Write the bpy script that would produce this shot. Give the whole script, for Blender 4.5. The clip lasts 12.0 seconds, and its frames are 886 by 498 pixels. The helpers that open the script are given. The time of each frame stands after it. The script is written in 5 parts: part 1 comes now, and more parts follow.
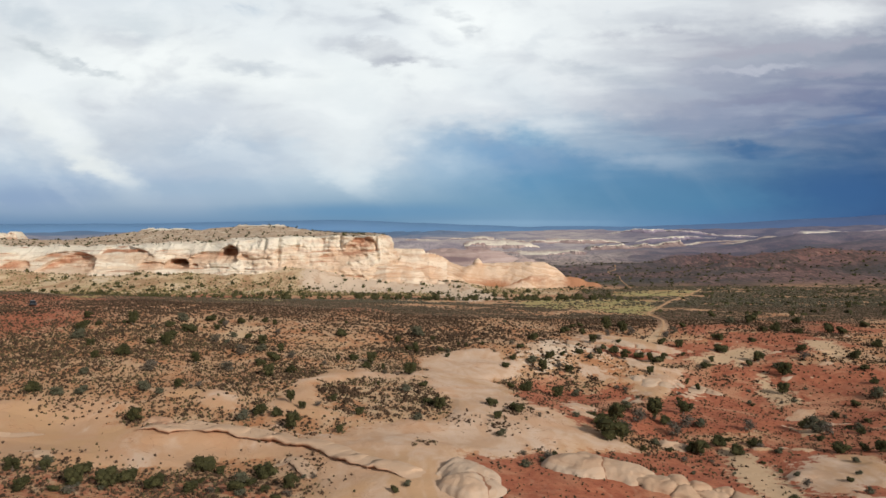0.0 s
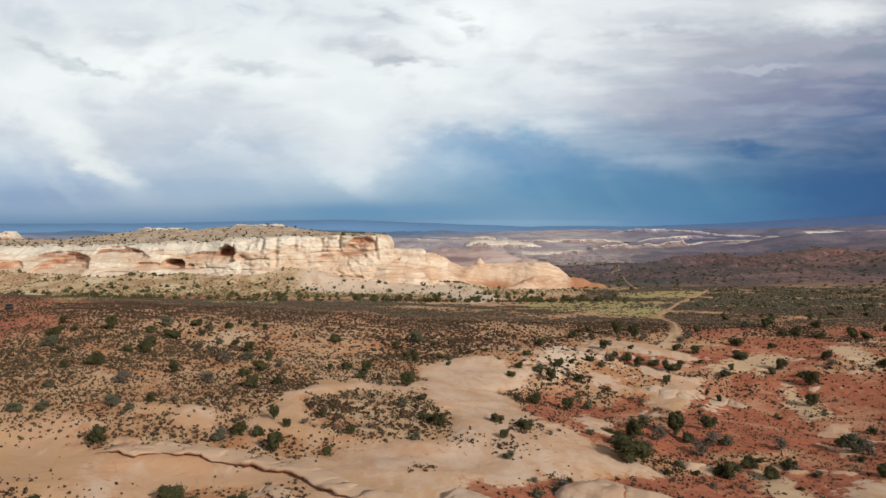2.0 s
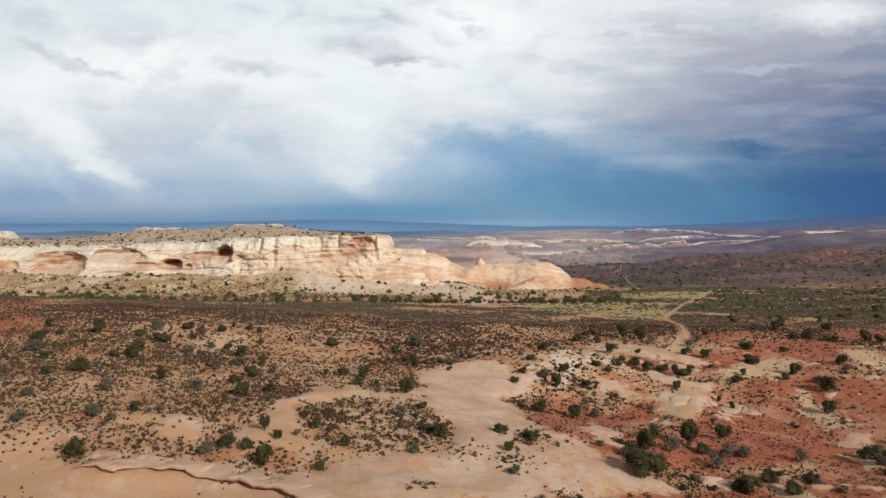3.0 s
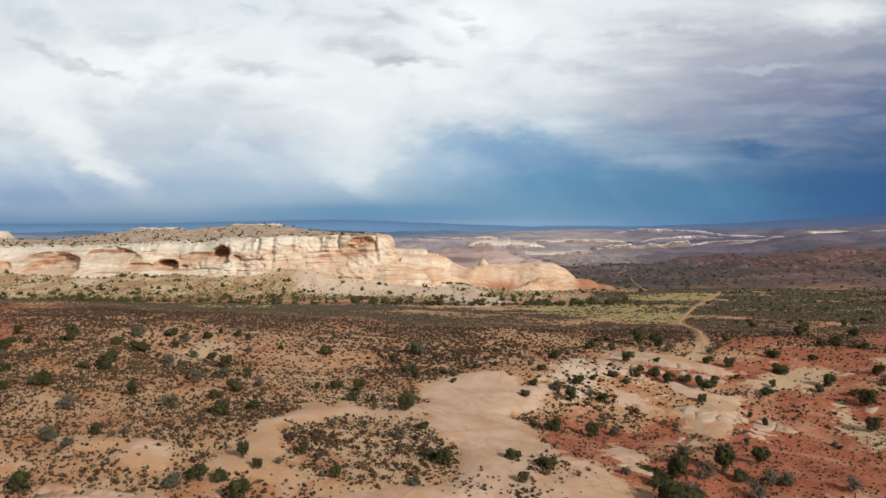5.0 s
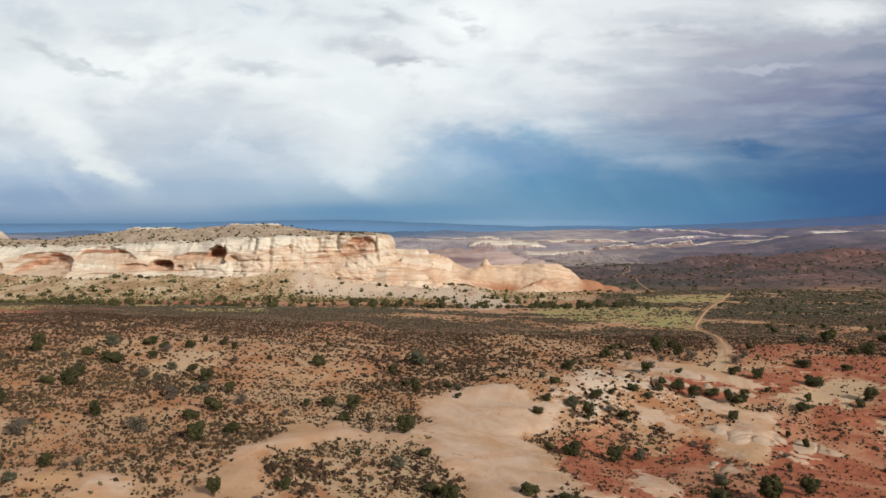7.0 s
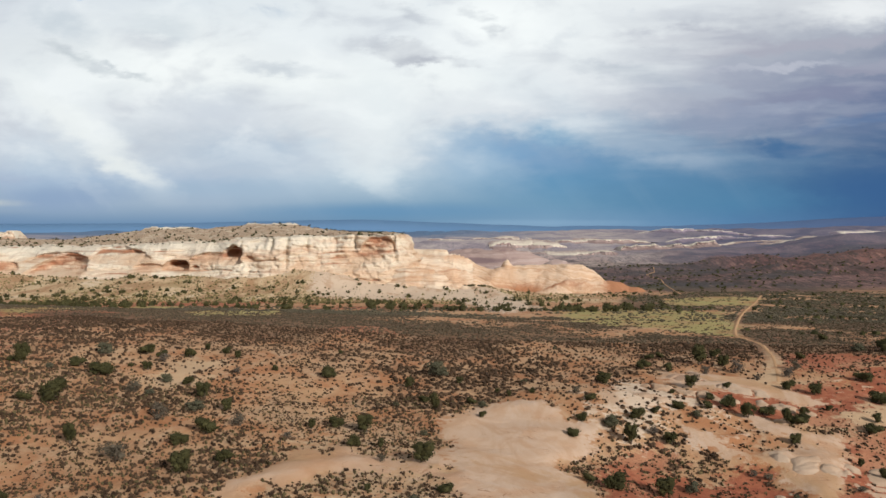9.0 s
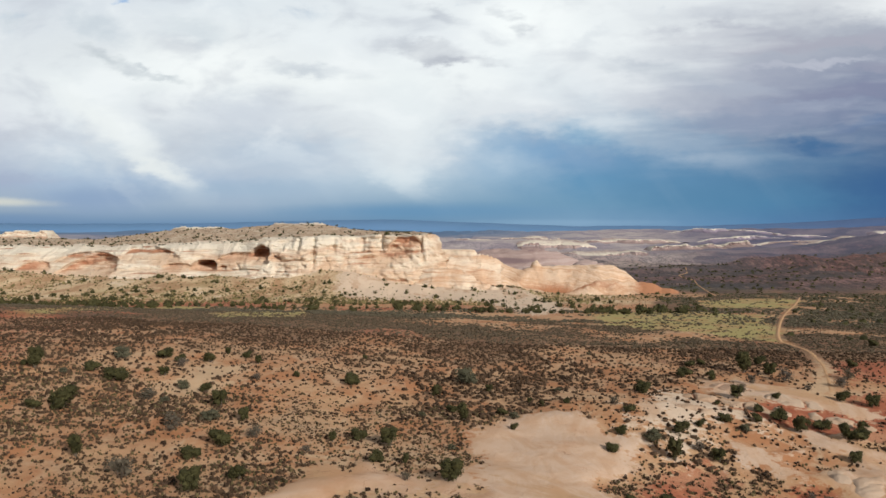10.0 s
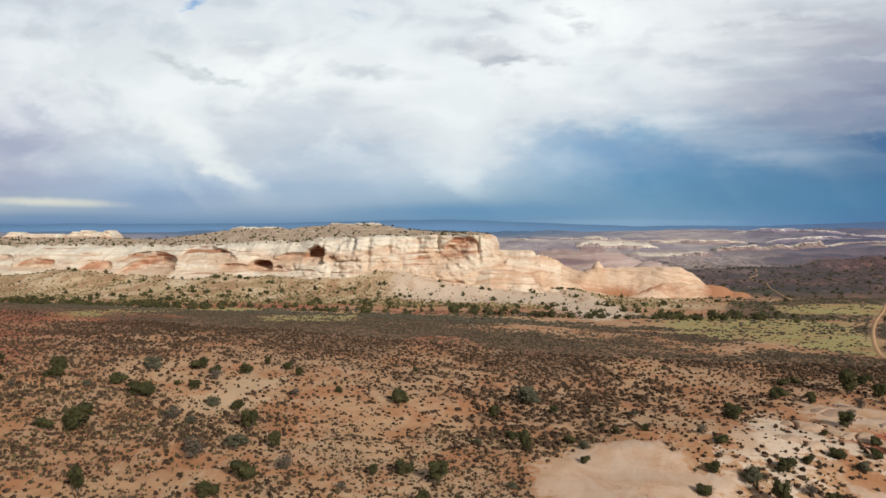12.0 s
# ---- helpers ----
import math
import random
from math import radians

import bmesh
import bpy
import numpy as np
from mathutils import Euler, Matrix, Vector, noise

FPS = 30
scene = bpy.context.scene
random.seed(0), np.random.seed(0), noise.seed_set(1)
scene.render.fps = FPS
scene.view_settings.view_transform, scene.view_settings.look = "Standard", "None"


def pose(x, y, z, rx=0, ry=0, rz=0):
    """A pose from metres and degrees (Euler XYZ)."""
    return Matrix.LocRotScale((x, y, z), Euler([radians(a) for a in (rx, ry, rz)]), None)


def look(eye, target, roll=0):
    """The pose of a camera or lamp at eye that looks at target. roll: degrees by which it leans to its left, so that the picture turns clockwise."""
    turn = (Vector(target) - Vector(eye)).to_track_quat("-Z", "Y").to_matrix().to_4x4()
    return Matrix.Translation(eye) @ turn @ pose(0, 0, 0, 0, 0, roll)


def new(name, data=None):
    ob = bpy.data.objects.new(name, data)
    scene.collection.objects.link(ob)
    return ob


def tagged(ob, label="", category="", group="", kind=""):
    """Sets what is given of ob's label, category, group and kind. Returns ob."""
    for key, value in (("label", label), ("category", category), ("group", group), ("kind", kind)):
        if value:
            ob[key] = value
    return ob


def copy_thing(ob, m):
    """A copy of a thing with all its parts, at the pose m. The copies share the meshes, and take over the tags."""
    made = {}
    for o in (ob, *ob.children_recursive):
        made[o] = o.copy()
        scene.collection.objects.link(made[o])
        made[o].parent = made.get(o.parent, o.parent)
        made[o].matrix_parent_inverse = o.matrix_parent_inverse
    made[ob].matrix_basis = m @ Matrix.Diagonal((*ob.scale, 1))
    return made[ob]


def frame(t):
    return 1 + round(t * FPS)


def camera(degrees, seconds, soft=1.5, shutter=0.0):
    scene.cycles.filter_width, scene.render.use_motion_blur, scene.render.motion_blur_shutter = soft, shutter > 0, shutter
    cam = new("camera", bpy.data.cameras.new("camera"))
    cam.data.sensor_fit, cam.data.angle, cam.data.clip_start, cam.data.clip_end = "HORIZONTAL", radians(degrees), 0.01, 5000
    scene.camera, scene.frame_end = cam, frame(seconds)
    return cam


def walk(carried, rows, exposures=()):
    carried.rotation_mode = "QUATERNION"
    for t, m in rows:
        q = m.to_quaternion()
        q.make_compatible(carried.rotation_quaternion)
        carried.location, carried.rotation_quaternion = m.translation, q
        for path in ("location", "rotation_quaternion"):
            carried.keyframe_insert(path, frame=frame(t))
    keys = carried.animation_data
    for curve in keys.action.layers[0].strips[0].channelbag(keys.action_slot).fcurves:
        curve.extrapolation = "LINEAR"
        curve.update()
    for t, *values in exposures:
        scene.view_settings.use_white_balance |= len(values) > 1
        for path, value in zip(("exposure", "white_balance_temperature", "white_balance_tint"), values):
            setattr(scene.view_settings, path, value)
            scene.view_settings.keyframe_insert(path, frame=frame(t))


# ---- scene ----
cam = camera(63.3, 12.0, 1.55)
# seconds, eye x, y, z, yaw to the left, pitch
PATH = [
    (0.0, 0.00, 0.00, 28.00, 0.00, -1.61), (0.5, 0.03, 2.12, 27.93, 0.02, -1.62), (1.0, 0.07, 4.28, 27.88, 0.04, -1.62),
    (1.5, 0.11, 6.48, 27.84, 0.07, -1.62), (2.0, 0.11, 8.72, 27.80, 0.11, -1.62), (2.5, 0.09, 11.01, 27.76, 0.13, -1.62),
    (3.0, 0.04, 13.34, 27.71, 0.13, -1.62), (5.0, -0.24, 22.90, 27.55, 0.25, -1.62), (5.5, -0.33, 25.29, 27.52, 0.29, -1.62),
    (6.0, -0.43, 27.70, 27.49, 0.30, -1.62), (6.5, -0.54, 30.13, 27.47, 0.31, -1.62), (6.7, -0.58, 31.10, 27.46, 0.31, -1.62),
    (8.3, -0.92, 38.99, 27.29, 1.06, -1.62), (8.5, -0.97, 39.98, 27.27, 1.31, -1.62), (9.0, -1.09, 42.45, 27.25, 1.86, -1.62),
    (9.5, -1.25, 44.93, 27.24, 2.94, -1.62), (10.0, -1.42, 47.41, 27.23, 4.07, -1.63), (10.5, -1.60, 49.92, 27.24, 5.39, -1.63),
    (11.0, -1.81, 52.44, 27.24, 6.78, -1.63), (11.5, -2.04, 54.99, 27.24, 8.06, -1.63), (12.0, -2.31, 57.55, 27.25, 8.63, -1.63),
]
walk(cam, [(t, pose(x, y, z, 90 + pitch, 0, yaw)) for t, x, y, z, yaw, pitch in PATH])

# ---- sky and sun ----
SUN_AZIMUTH, SUN_HEIGHT = radians(138), radians(27)  # clockwise from +y (the flight), above the horizon
scene.view_settings.exposure = 0.0


class Nodes:
    """Short ways to write node trees."""

    def __init__(self, tree):
        self.tree = tree
        tree.nodes.clear()

    def add(self, kind, **settings):
        n = self.tree.nodes.new(kind)
        for key, value in settings.items():
            if key == "noise_dimensions":
                n.noise_dimensions = value
            elif key == "operation":
                n.operation = value
            elif key == "data_type":
                n.data_type = value
            elif key == "blend_type":
                n.blend_type = value
            elif key == "attribute_name":
                n.attribute_name = value
            elif key == "interpolation_type":
                n.interpolation_type = value
        return n

    def put(self, socket, value):
        if hasattr(value, "is_output"):
            self.tree.links.new(value, socket)
        else:
            socket.default_value = value

    def math(self, op, a, b=0.0, clamp=False):
        n = self.add("ShaderNodeMath", operation=op)
        n.use_clamp = clamp
        self.put(n.inputs[0], a)
        self.put(n.inputs[1], b)
        return n.outputs[0]

    def step(self, v, lo, hi, a=0.0, b=1.0):
        n = self.add("ShaderNodeMapRange", interpolation_type="SMOOTHSTEP")
        for i, q in enumerate((v, lo, hi, a, b)):
            self.put(n.inputs[i], q)
        return n.outputs[0]

    def line(self, v, lo, hi, a=0.0, b=1.0):
        n = self.add("ShaderNodeMapRange", interpolation_type="LINEAR")
        for i, q in enumerate((v, lo, hi, a, b)):
            self.put(n.inputs[i], q)
        return n.outputs[0]

    def mix(self, f, a, b, how="MIX"):
        n = self.add("ShaderNodeMix", data_type="RGBA", blend_type=how)
        self.put(n.inputs[0], f)
        self.put(n.inputs[6], a if hasattr(a, "is_output") else (*a, 1))
        self.put(n.inputs[7], b if hasattr(b, "is_output") else (*b, 1))
        return n.outputs[2]

    def noise(self, vector, scale, detail=4.0, rough=0.55, warp=0.0):
        n = self.add("ShaderNodeTexNoise", noise_dimensions="3D")
        self.put(n.inputs["Vector"], vector)
        n.inputs["Scale"].default_value, n.inputs["Detail"].default_value = scale, detail
        n.inputs["Roughness"].default_value, n.inputs["Distortion"].default_value = rough, warp
        return n.outputs["Fac"]

    def join(self, x, y, z):
        n = self.add("ShaderNodeCombineXYZ")
        for i, q in enumerate((x, y, z)):
            self.put(n.inputs[i], q)
        return n.outputs[0]

    def split(self, v):
        n = self.add("ShaderNodeSeparateXYZ")
        self.put(n.inputs[0], v)
        return n.outputs

    def ramp(self, v, stops):
        n = self.add("ShaderNodeValToRGB")
        self.put(n.inputs[0], v)
        e = n.color_ramp.elements
        while len(e) < len(stops):
            e.new(0.5)
        for k, (at, c) in zip(e, stops):
            k.position, k.color = at, (*c, 1) if hasattr(c, "__len__") else (c, c, c, 1)
        return n.outputs[0]


# columns of the sky from low to high, at even bearings from far left to far right
SKY_LEVELS = (0.004, 0.035, 0.067, 0.098, 0.130, 0.161, 0.208, 0.256, 0.320)
SKY_COLUMNS = (
    "5f7da5 a9b4c0 a0a5be b4b7c8 c4c6d2 d7d7e1 e3e3e8 e0e2e8 dcdfe6",
    "6a89ac a0b1c4 acbed4 c8d2de d7dce4 eaecef eceef0 e4e6e9 dfe2e8",
    "6a8cae a3b4c8 afbed2 c8cdd7 d2d6dd e1e3e8 f2f3f3 eff0f1 e3e7ec",
    "6489aa 8ba7bf becdda e1e5ea e4e6ea e8eaed f4f5f5 e8eaee ebedf0",
    "809fbc 7098b6 6996b9 7098bc 96b4cd dee0e6 ebecef f0f1f3 f2f3f4",
    "5d84aa 5080a5 5780a4 7490ae 8896ae 949ab0 a6aabb bdbfc9 e6e7ea",
    "3d5a8a 3d5f8a 3b5c86 3f5f88 526a90 617095 7c859f 969cae c4c4cc",
    "3a5481 3b5982 3a577e 3e597f 506387 5e6a87 73798f 898c9e b4b4be",
)
# soft shapes in the cloud: bearing, height, half length, half depth, lean, colour, strength
SKY_BLUE = (
    (0.070, 0.112, 0.090, 0.0204, -10, "79a0c5", 0.75), (0.007, 0.094, 0.059, 0.0299, 0, "9bb9d3", 0.50), (0.433, 0.110, 0.062, 0.0126, -6, "426b97", 0.80),
    (0.555, 0.055, 0.094, 0.0354, 0, "3d6292", 0.70), (0.546, 0.148, 0.086, 0.0079, 6, "647ca2", 0.65), (-0.575, 0.043, 0.095, 0.0220, 0, "8ba1c2", 0.70),
    (-0.346, 0.057, 0.118, 0.0126, 0, "a0b6cc", 0.55), (-0.111, 0.024, 0.165, 0.0110, 0, "6390b6", 0.65), (0.313, 0.042, 0.133, 0.0204, 0, "5a86a9", 0.50),
    (0.086, 0.008, 0.126, 0.0047, 0, "8fadc8", 0.50),
)
SKY_LOW = (
    (-0.769, 0.041, 0.118, 0.0063, -2, "dcd9cf", 0.95), (-0.815, 0.130, 0.091, 0.0220, 0, "a0a6c1", 0.75), (-0.776, 0.173, 0.057, 0.0142, -30, "b3b8ca", 0.50),
    (-0.749, 0.071, 0.140, 0.0079, 0, "a9b2c8", 0.60), (-0.769, 0.015, 0.159, 0.0079, 0, "7391b5", 0.60), (-0.525, 0.330, 0.018, 0.0071, 10, "86aedd", 0.85),
    (-0.782, 0.302, 0.040, 0.0142, -20, "cfd3d9", 0.80), (-0.697, 0.296, 0.030, 0.0142, 10, "d3d8de", 0.70), (-0.709, 0.205, 0.129, 0.0204, -25, "e9ebee", 0.50),
)
SKY_GREY = (
    (-0.550, 0.240, 0.049, 0.0102, -25, "c8cdd2", 0.85), (-0.490, 0.220, 0.049, 0.0071, -12, "c1c7cd", 0.85), (-0.508, 0.225, 0.014, 0.0086, -20, "b4bbc4", 0.70),
    (-0.349, 0.161, 0.086, 0.0393, 0, "cfd4de", 0.70), (-0.303, 0.107, 0.118, 0.0299, 0, "b4c3d5", 0.75), (-0.423, 0.279, 0.047, 0.0157, -10, "d3d9df", 0.60),
    (-0.573, 0.293, 0.047, 0.0189, -30, "cbd2da", 0.70), (-0.251, 0.224, 0.067, 0.0110, -8, "c9ced6", 0.75), (-0.090, 0.247, 0.062, 0.0110, -5, "c3c5cd", 0.85),
    (-0.051, 0.233, 0.056, 0.0071, -3, "b6b8c2", 0.85), (-0.079, 0.296, 0.039, 0.0094, -15, "c6c9d1", 0.65), (0.037, 0.274, 0.012, 0.0086, 20, "c9ccd2", 0.60),
)
SKY_BANDS = (
    (0.011, 0.298, 0.019, 0.0071, -20, "c9ccd2", 0.60), (0.132, 0.260, 0.033, 0.0094, 25, "d9dce2", 0.50), (0.230, 0.213, 0.093, 0.0126, -10, "b9bfca", 0.65),
    (0.303, 0.261, 0.109, 0.0110, 0, "b2b3c0", 0.70), (0.420, 0.248, 0.124, 0.0094, 4, "aeadbb", 0.85), (0.351, 0.143, 0.094, 0.0126, 6, "919bb3", 0.75),
    (0.498, 0.185, 0.117, 0.0126, 6, "888ca6", 0.85), (0.552, 0.217, 0.078, 0.0086, 6, "a09fb2", 0.70), (0.544, 0.256, 0.078, 0.0086, 3, "b0aebc", 0.75),
    (0.319, 0.191, 0.078, 0.0102, -8, "aeb4c4", 0.65), (0.398, 0.164, 0.093, 0.0079, 4, "9aa2b8", 0.60),
)
SKY_BRIGHT = (
    (-0.534, 0.133, 0.118, 0.027, -36, "f6f6f4", 0.72), (-0.573, 0.112, 0.087, 0.0110, -48, "e6e9ec", 0.25), (-0.476, 0.083, 0.049, 0.0126, -22, "f2f2ef", 0.65),
    (-0.407, 0.231, 0.118, 0.0299, -5, "fcfcfb", 0.80), (-0.431, 0.192, 0.055, 0.0157, 20, "fafafa", 0.55), (0.038, 0.277, 0.074, 0.0487, 0, "fefefd", 0.90),
    (-0.032, 0.212, 0.102, 0.0157, -6, "f6f7f7", 0.75), (-0.118, 0.157, 0.047, 0.0826, 8, "eceff1", 0.60), (-0.138, 0.082, 0.049, 0.0236, -35, "e9edf0", 0.65),
)
SKY_GLEAMS = (
    (-0.197, 0.107, 0.063, 0.0126, -38, "e3e9ee", 0.50), (0.109, 0.177, 0.117, 0.0299, -30, "e3e8ed", 0.45), (0.230, 0.125, 0.117, 0.0236, -20, "a8b6c8", 0.55),
    (0.428, 0.220, 0.093, 0.0055, 3, "c6c6d2", 0.65), (0.532, 0.295, 0.085, 0.0236, 0, "f5f4f5", 0.85), (0.295, 0.301, 0.101, 0.0204, 0, "ebecef", 0.70),
    (0.151, 0.269, 0.047, 0.0472, 0, "f3f4f5", 0.60), (-0.235, 0.269, 0.086, 0.0204, -4, "f1f3f5", 0.60),
)


def linear(code):
    part_of = [int(code[i : i + 2], 16) / 255 for i in (0, 2, 4)]
    return tuple(c / 12.92 if c < 0.04045 else ((c + 0.055) / 1.055) ** 2.4 for c in part_of)


def storm_sky():
    """A storm sky: white broken cloud over a dark blue curtain of rain; heavy cloud overhead."""
    world = bpy.data.worlds.new("storm_sky")
    world.use_nodes = True
    scene.world = world
    k = Nodes(world.node_tree)
    coord = k.add("ShaderNodeTexCoord").outputs["Generated"]
    nx, ny, nz = k.split(coord)
    ahead = k.math("MAXIMUM", k.math("ABSOLUTE", ny), 0.2)
    u = k.math("MINIMUM", k.math("MAXIMUM", k.math("DIVIDE", nx, ahead), -1.6), 1.6)
    v = k.math("MINIMUM", k.math("MAXIMUM", k.math("DIVIDE", nz, ahead), -0.2), 1.4)
    plain = k.join(u, k.math("MULTIPLY", v, 2.0), 0.0)

    def bend(value, seed, *rows):
        for scale, amount in rows:
            n = k.noise(k.join(u, k.math("MULTIPLY", v, 2.2), seed + scale), scale, 5.0, 0.55)
            value = k.math("ADD", value, k.math("MULTIPLY", k.math("SUBTRACT", n, 0.5), amount))
        return value

    calm = k.step(v, 0.02, 0.13)
    uu = bend(u, 1.0, (5.0, 0.05), (18.0, 0.06), (45.0, 0.03))
    vv = k.math("ADD", v, k.math("MULTIPLY", k.math("SUBTRACT", bend(v, 7.0, (5.0, 0.028), (18.0, 0.034), (50.0, 0.02)), v), calm))
    sky = None
    across = k.line(uu, -0.857, 0.851, 0.0, 7.0)
    for n, column in enumerate(SKY_COLUMNS):
        shade = k.ramp(k.line(vv, 0.0, 0.36), [(level / 0.36, linear(code)) for level, code in zip(SKY_LEVELS, column.split())])
        sky = shade if sky is None else k.mix(k.line(across, n - 1.0, float(n)), sky, shade)
    for su, sv, long, deep, lean, code, strength in SKY_BLUE + SKY_LOW + SKY_BRIGHT + SKY_GLEAMS + SKY_GREY + SKY_BANDS:
        du, dv = k.math("SUBTRACT", uu, su), k.math("SUBTRACT", vv, sv)
        c, s = math.cos(radians(lean)), math.sin(radians(lean))
        a = k.math("ADD", k.math("MULTIPLY", du, c / long), k.math("MULTIPLY", dv, s / long))
        b = k.math("ADD", k.math("MULTIPLY", du, -s / deep), k.math("MULTIPLY", dv, c / deep))
        q = k.math("SQRT", k.math("ADD", k.math("MULTIPLY", a, a), k.math("MULTIPLY", b, b)))
        sky = k.mix(k.math("MULTIPLY", k.step(q, 1.55, 0.12), strength), sky, linear(code))
    # cloud texture, stretched more and more level towards the right
    curl = k.noise(plain, 8.0, 7.0, 0.50, 0.30)
    bands = k.noise(k.join(k.math("MULTIPLY", k.math("ADD", u, k.math("MULTIPLY", v, -0.9)), 0.5), k.math("MULTIPLY", v, 3.2), 4.0), 9.0, 6.0, 0.48, 0.2)
    mixed = k.math("ADD", k.math("MULTIPLY", curl, k.step(u, 0.35, 0.0)), k.math("MULTIPLY", bands, k.step(u, 0.0, 0.35)))
    depth = k.math("MULTIPLY", k.step(vv, 0.05, 0.16), 1.0)
    sky = k.mix(k.math("MULTIPLY", k.step(mixed, 0.50, 0.32), k.math("MULTIPLY", depth, 0.36)), sky, (0.44, 0.46, 0.54))
    sky = k.mix(k.math("MULTIPLY", k.step(mixed, 0.50, 0.66), k.math("MULTIPLY", depth, k.step(u, 0.10, 0.50, 0.42, 0.10))), sky, (0.98, 0.98, 0.98))
    # rain shafts, faint
    lean = k.math("ADD", u, k.math("MULTIPLY", v, 0.8))
    shaft = k.noise(k.join(lean, k.math("MULTIPLY", v, 0.12), 5.0), 9.0, 4.0, 0.5)
    sky = k.mix(k.math("MULTIPLY", k.step(shaft, 0.50, 0.72), k.math("MULTIPLY", k.step(v, 0.20, 0.06), k.step(v, 0.0, 0.06, 0.0, 0.09))), sky, (0.72, 0.78, 0.84))
    clear = k.tree.nodes.new("ShaderNodeTexSky")
    clear.sky_type = "NISHITA"
    clear.sun_disc = False
    clear.sun_elevation, clear.sun_rotation = SUN_HEIGHT, SUN_AZIMUTH
    blue = k.mix(1.0, clear.outputs[0], (0.10, 0.10, 0.10), "MULTIPLY")
    hole = k.math("MULTIPLY", k.step(k.noise(plain, 6.0, 6.0, 0.6, 0.2), 0.58, 0.72), k.step(v, 0.27, 0.33))
    sky = k.mix(k.math("MULTIPLY", hole, 0.5), sky, blue)
    heavy = k.mix(k.step(curl, 0.3, 0.7), (0.16, 0.165, 0.18), (0.28, 0.28, 0.29))
    sky = k.mix(k.step(v, 0.36, 0.75), sky, heavy)
    sky = k.mix(1.0, sky, (0.955, 1.0, 1.005), "MULTIPLY")
    back = k.add("ShaderNodeBackground")
    k.put(back.inputs[0], sky)
    back.inputs[1].default_value = 1.0
    out = k.add("ShaderNodeOutputWorld")
    k.tree.links.new(back.outputs[0], out.inputs[0])


storm_sky()
sun = new("sun", bpy.data.lights.new("sun", "SUN"))
sun.data.energy, sun.data.angle, sun.data.color = 3.7, radians(6.0), (1.0, 0.94, 0.85)
sun.matrix_world = look((0, 0, 0), (-math.sin(SUN_AZIMUTH) * math.cos(SUN_HEIGHT), -math.cos(SUN_AZIMUTH) * math.cos(SUN_HEIGHT), -math.sin(SUN_HEIGHT)))

# ---- materials ----
def surface(name, build, rough=0.95, bump=None):
    """A material: build(k, position) gives the colour; bump is (distance, function for the height)."""
    m = bpy.data.materials.new(name)
    m.use_nodes = True
    k = Nodes(m.node_tree)
    position = k.add("ShaderNodeNewGeometry").outputs["Position"]
    colour = build(k, position)
    b = k.add("ShaderNodeBsdfPrincipled")
    k.put(b.inputs["Base Color"], colour if hasattr(colour, "is_output") else (*colour, 1))
    b.inputs["Roughness"].default_value = rough
    b.inputs["Specular IOR Level"].default_value = 0.15
    if bump:
        n = k.add("ShaderNodeBump")
        n.inputs["Strength"].default_value, n.inputs["Distance"].default_value = 1.0, bump[0]
        k.put(n.inputs["Height"], bump[1](k, position))
        k.put(b.inputs["Normal"], n.outputs[0])
    out = k.add("ShaderNodeOutputMaterial")
    k.tree.links.new(b.outputs[0], out.inputs[0])
    return m


def masks(k, name):
    n = k.add("ShaderNodeAttribute", attribute_name=name)
    s = k.add("ShaderNodeSeparateColor")
    k.put(s.inputs[0], n.outputs["Color"])
    return (*s.outputs, n.outputs["Alpha"])


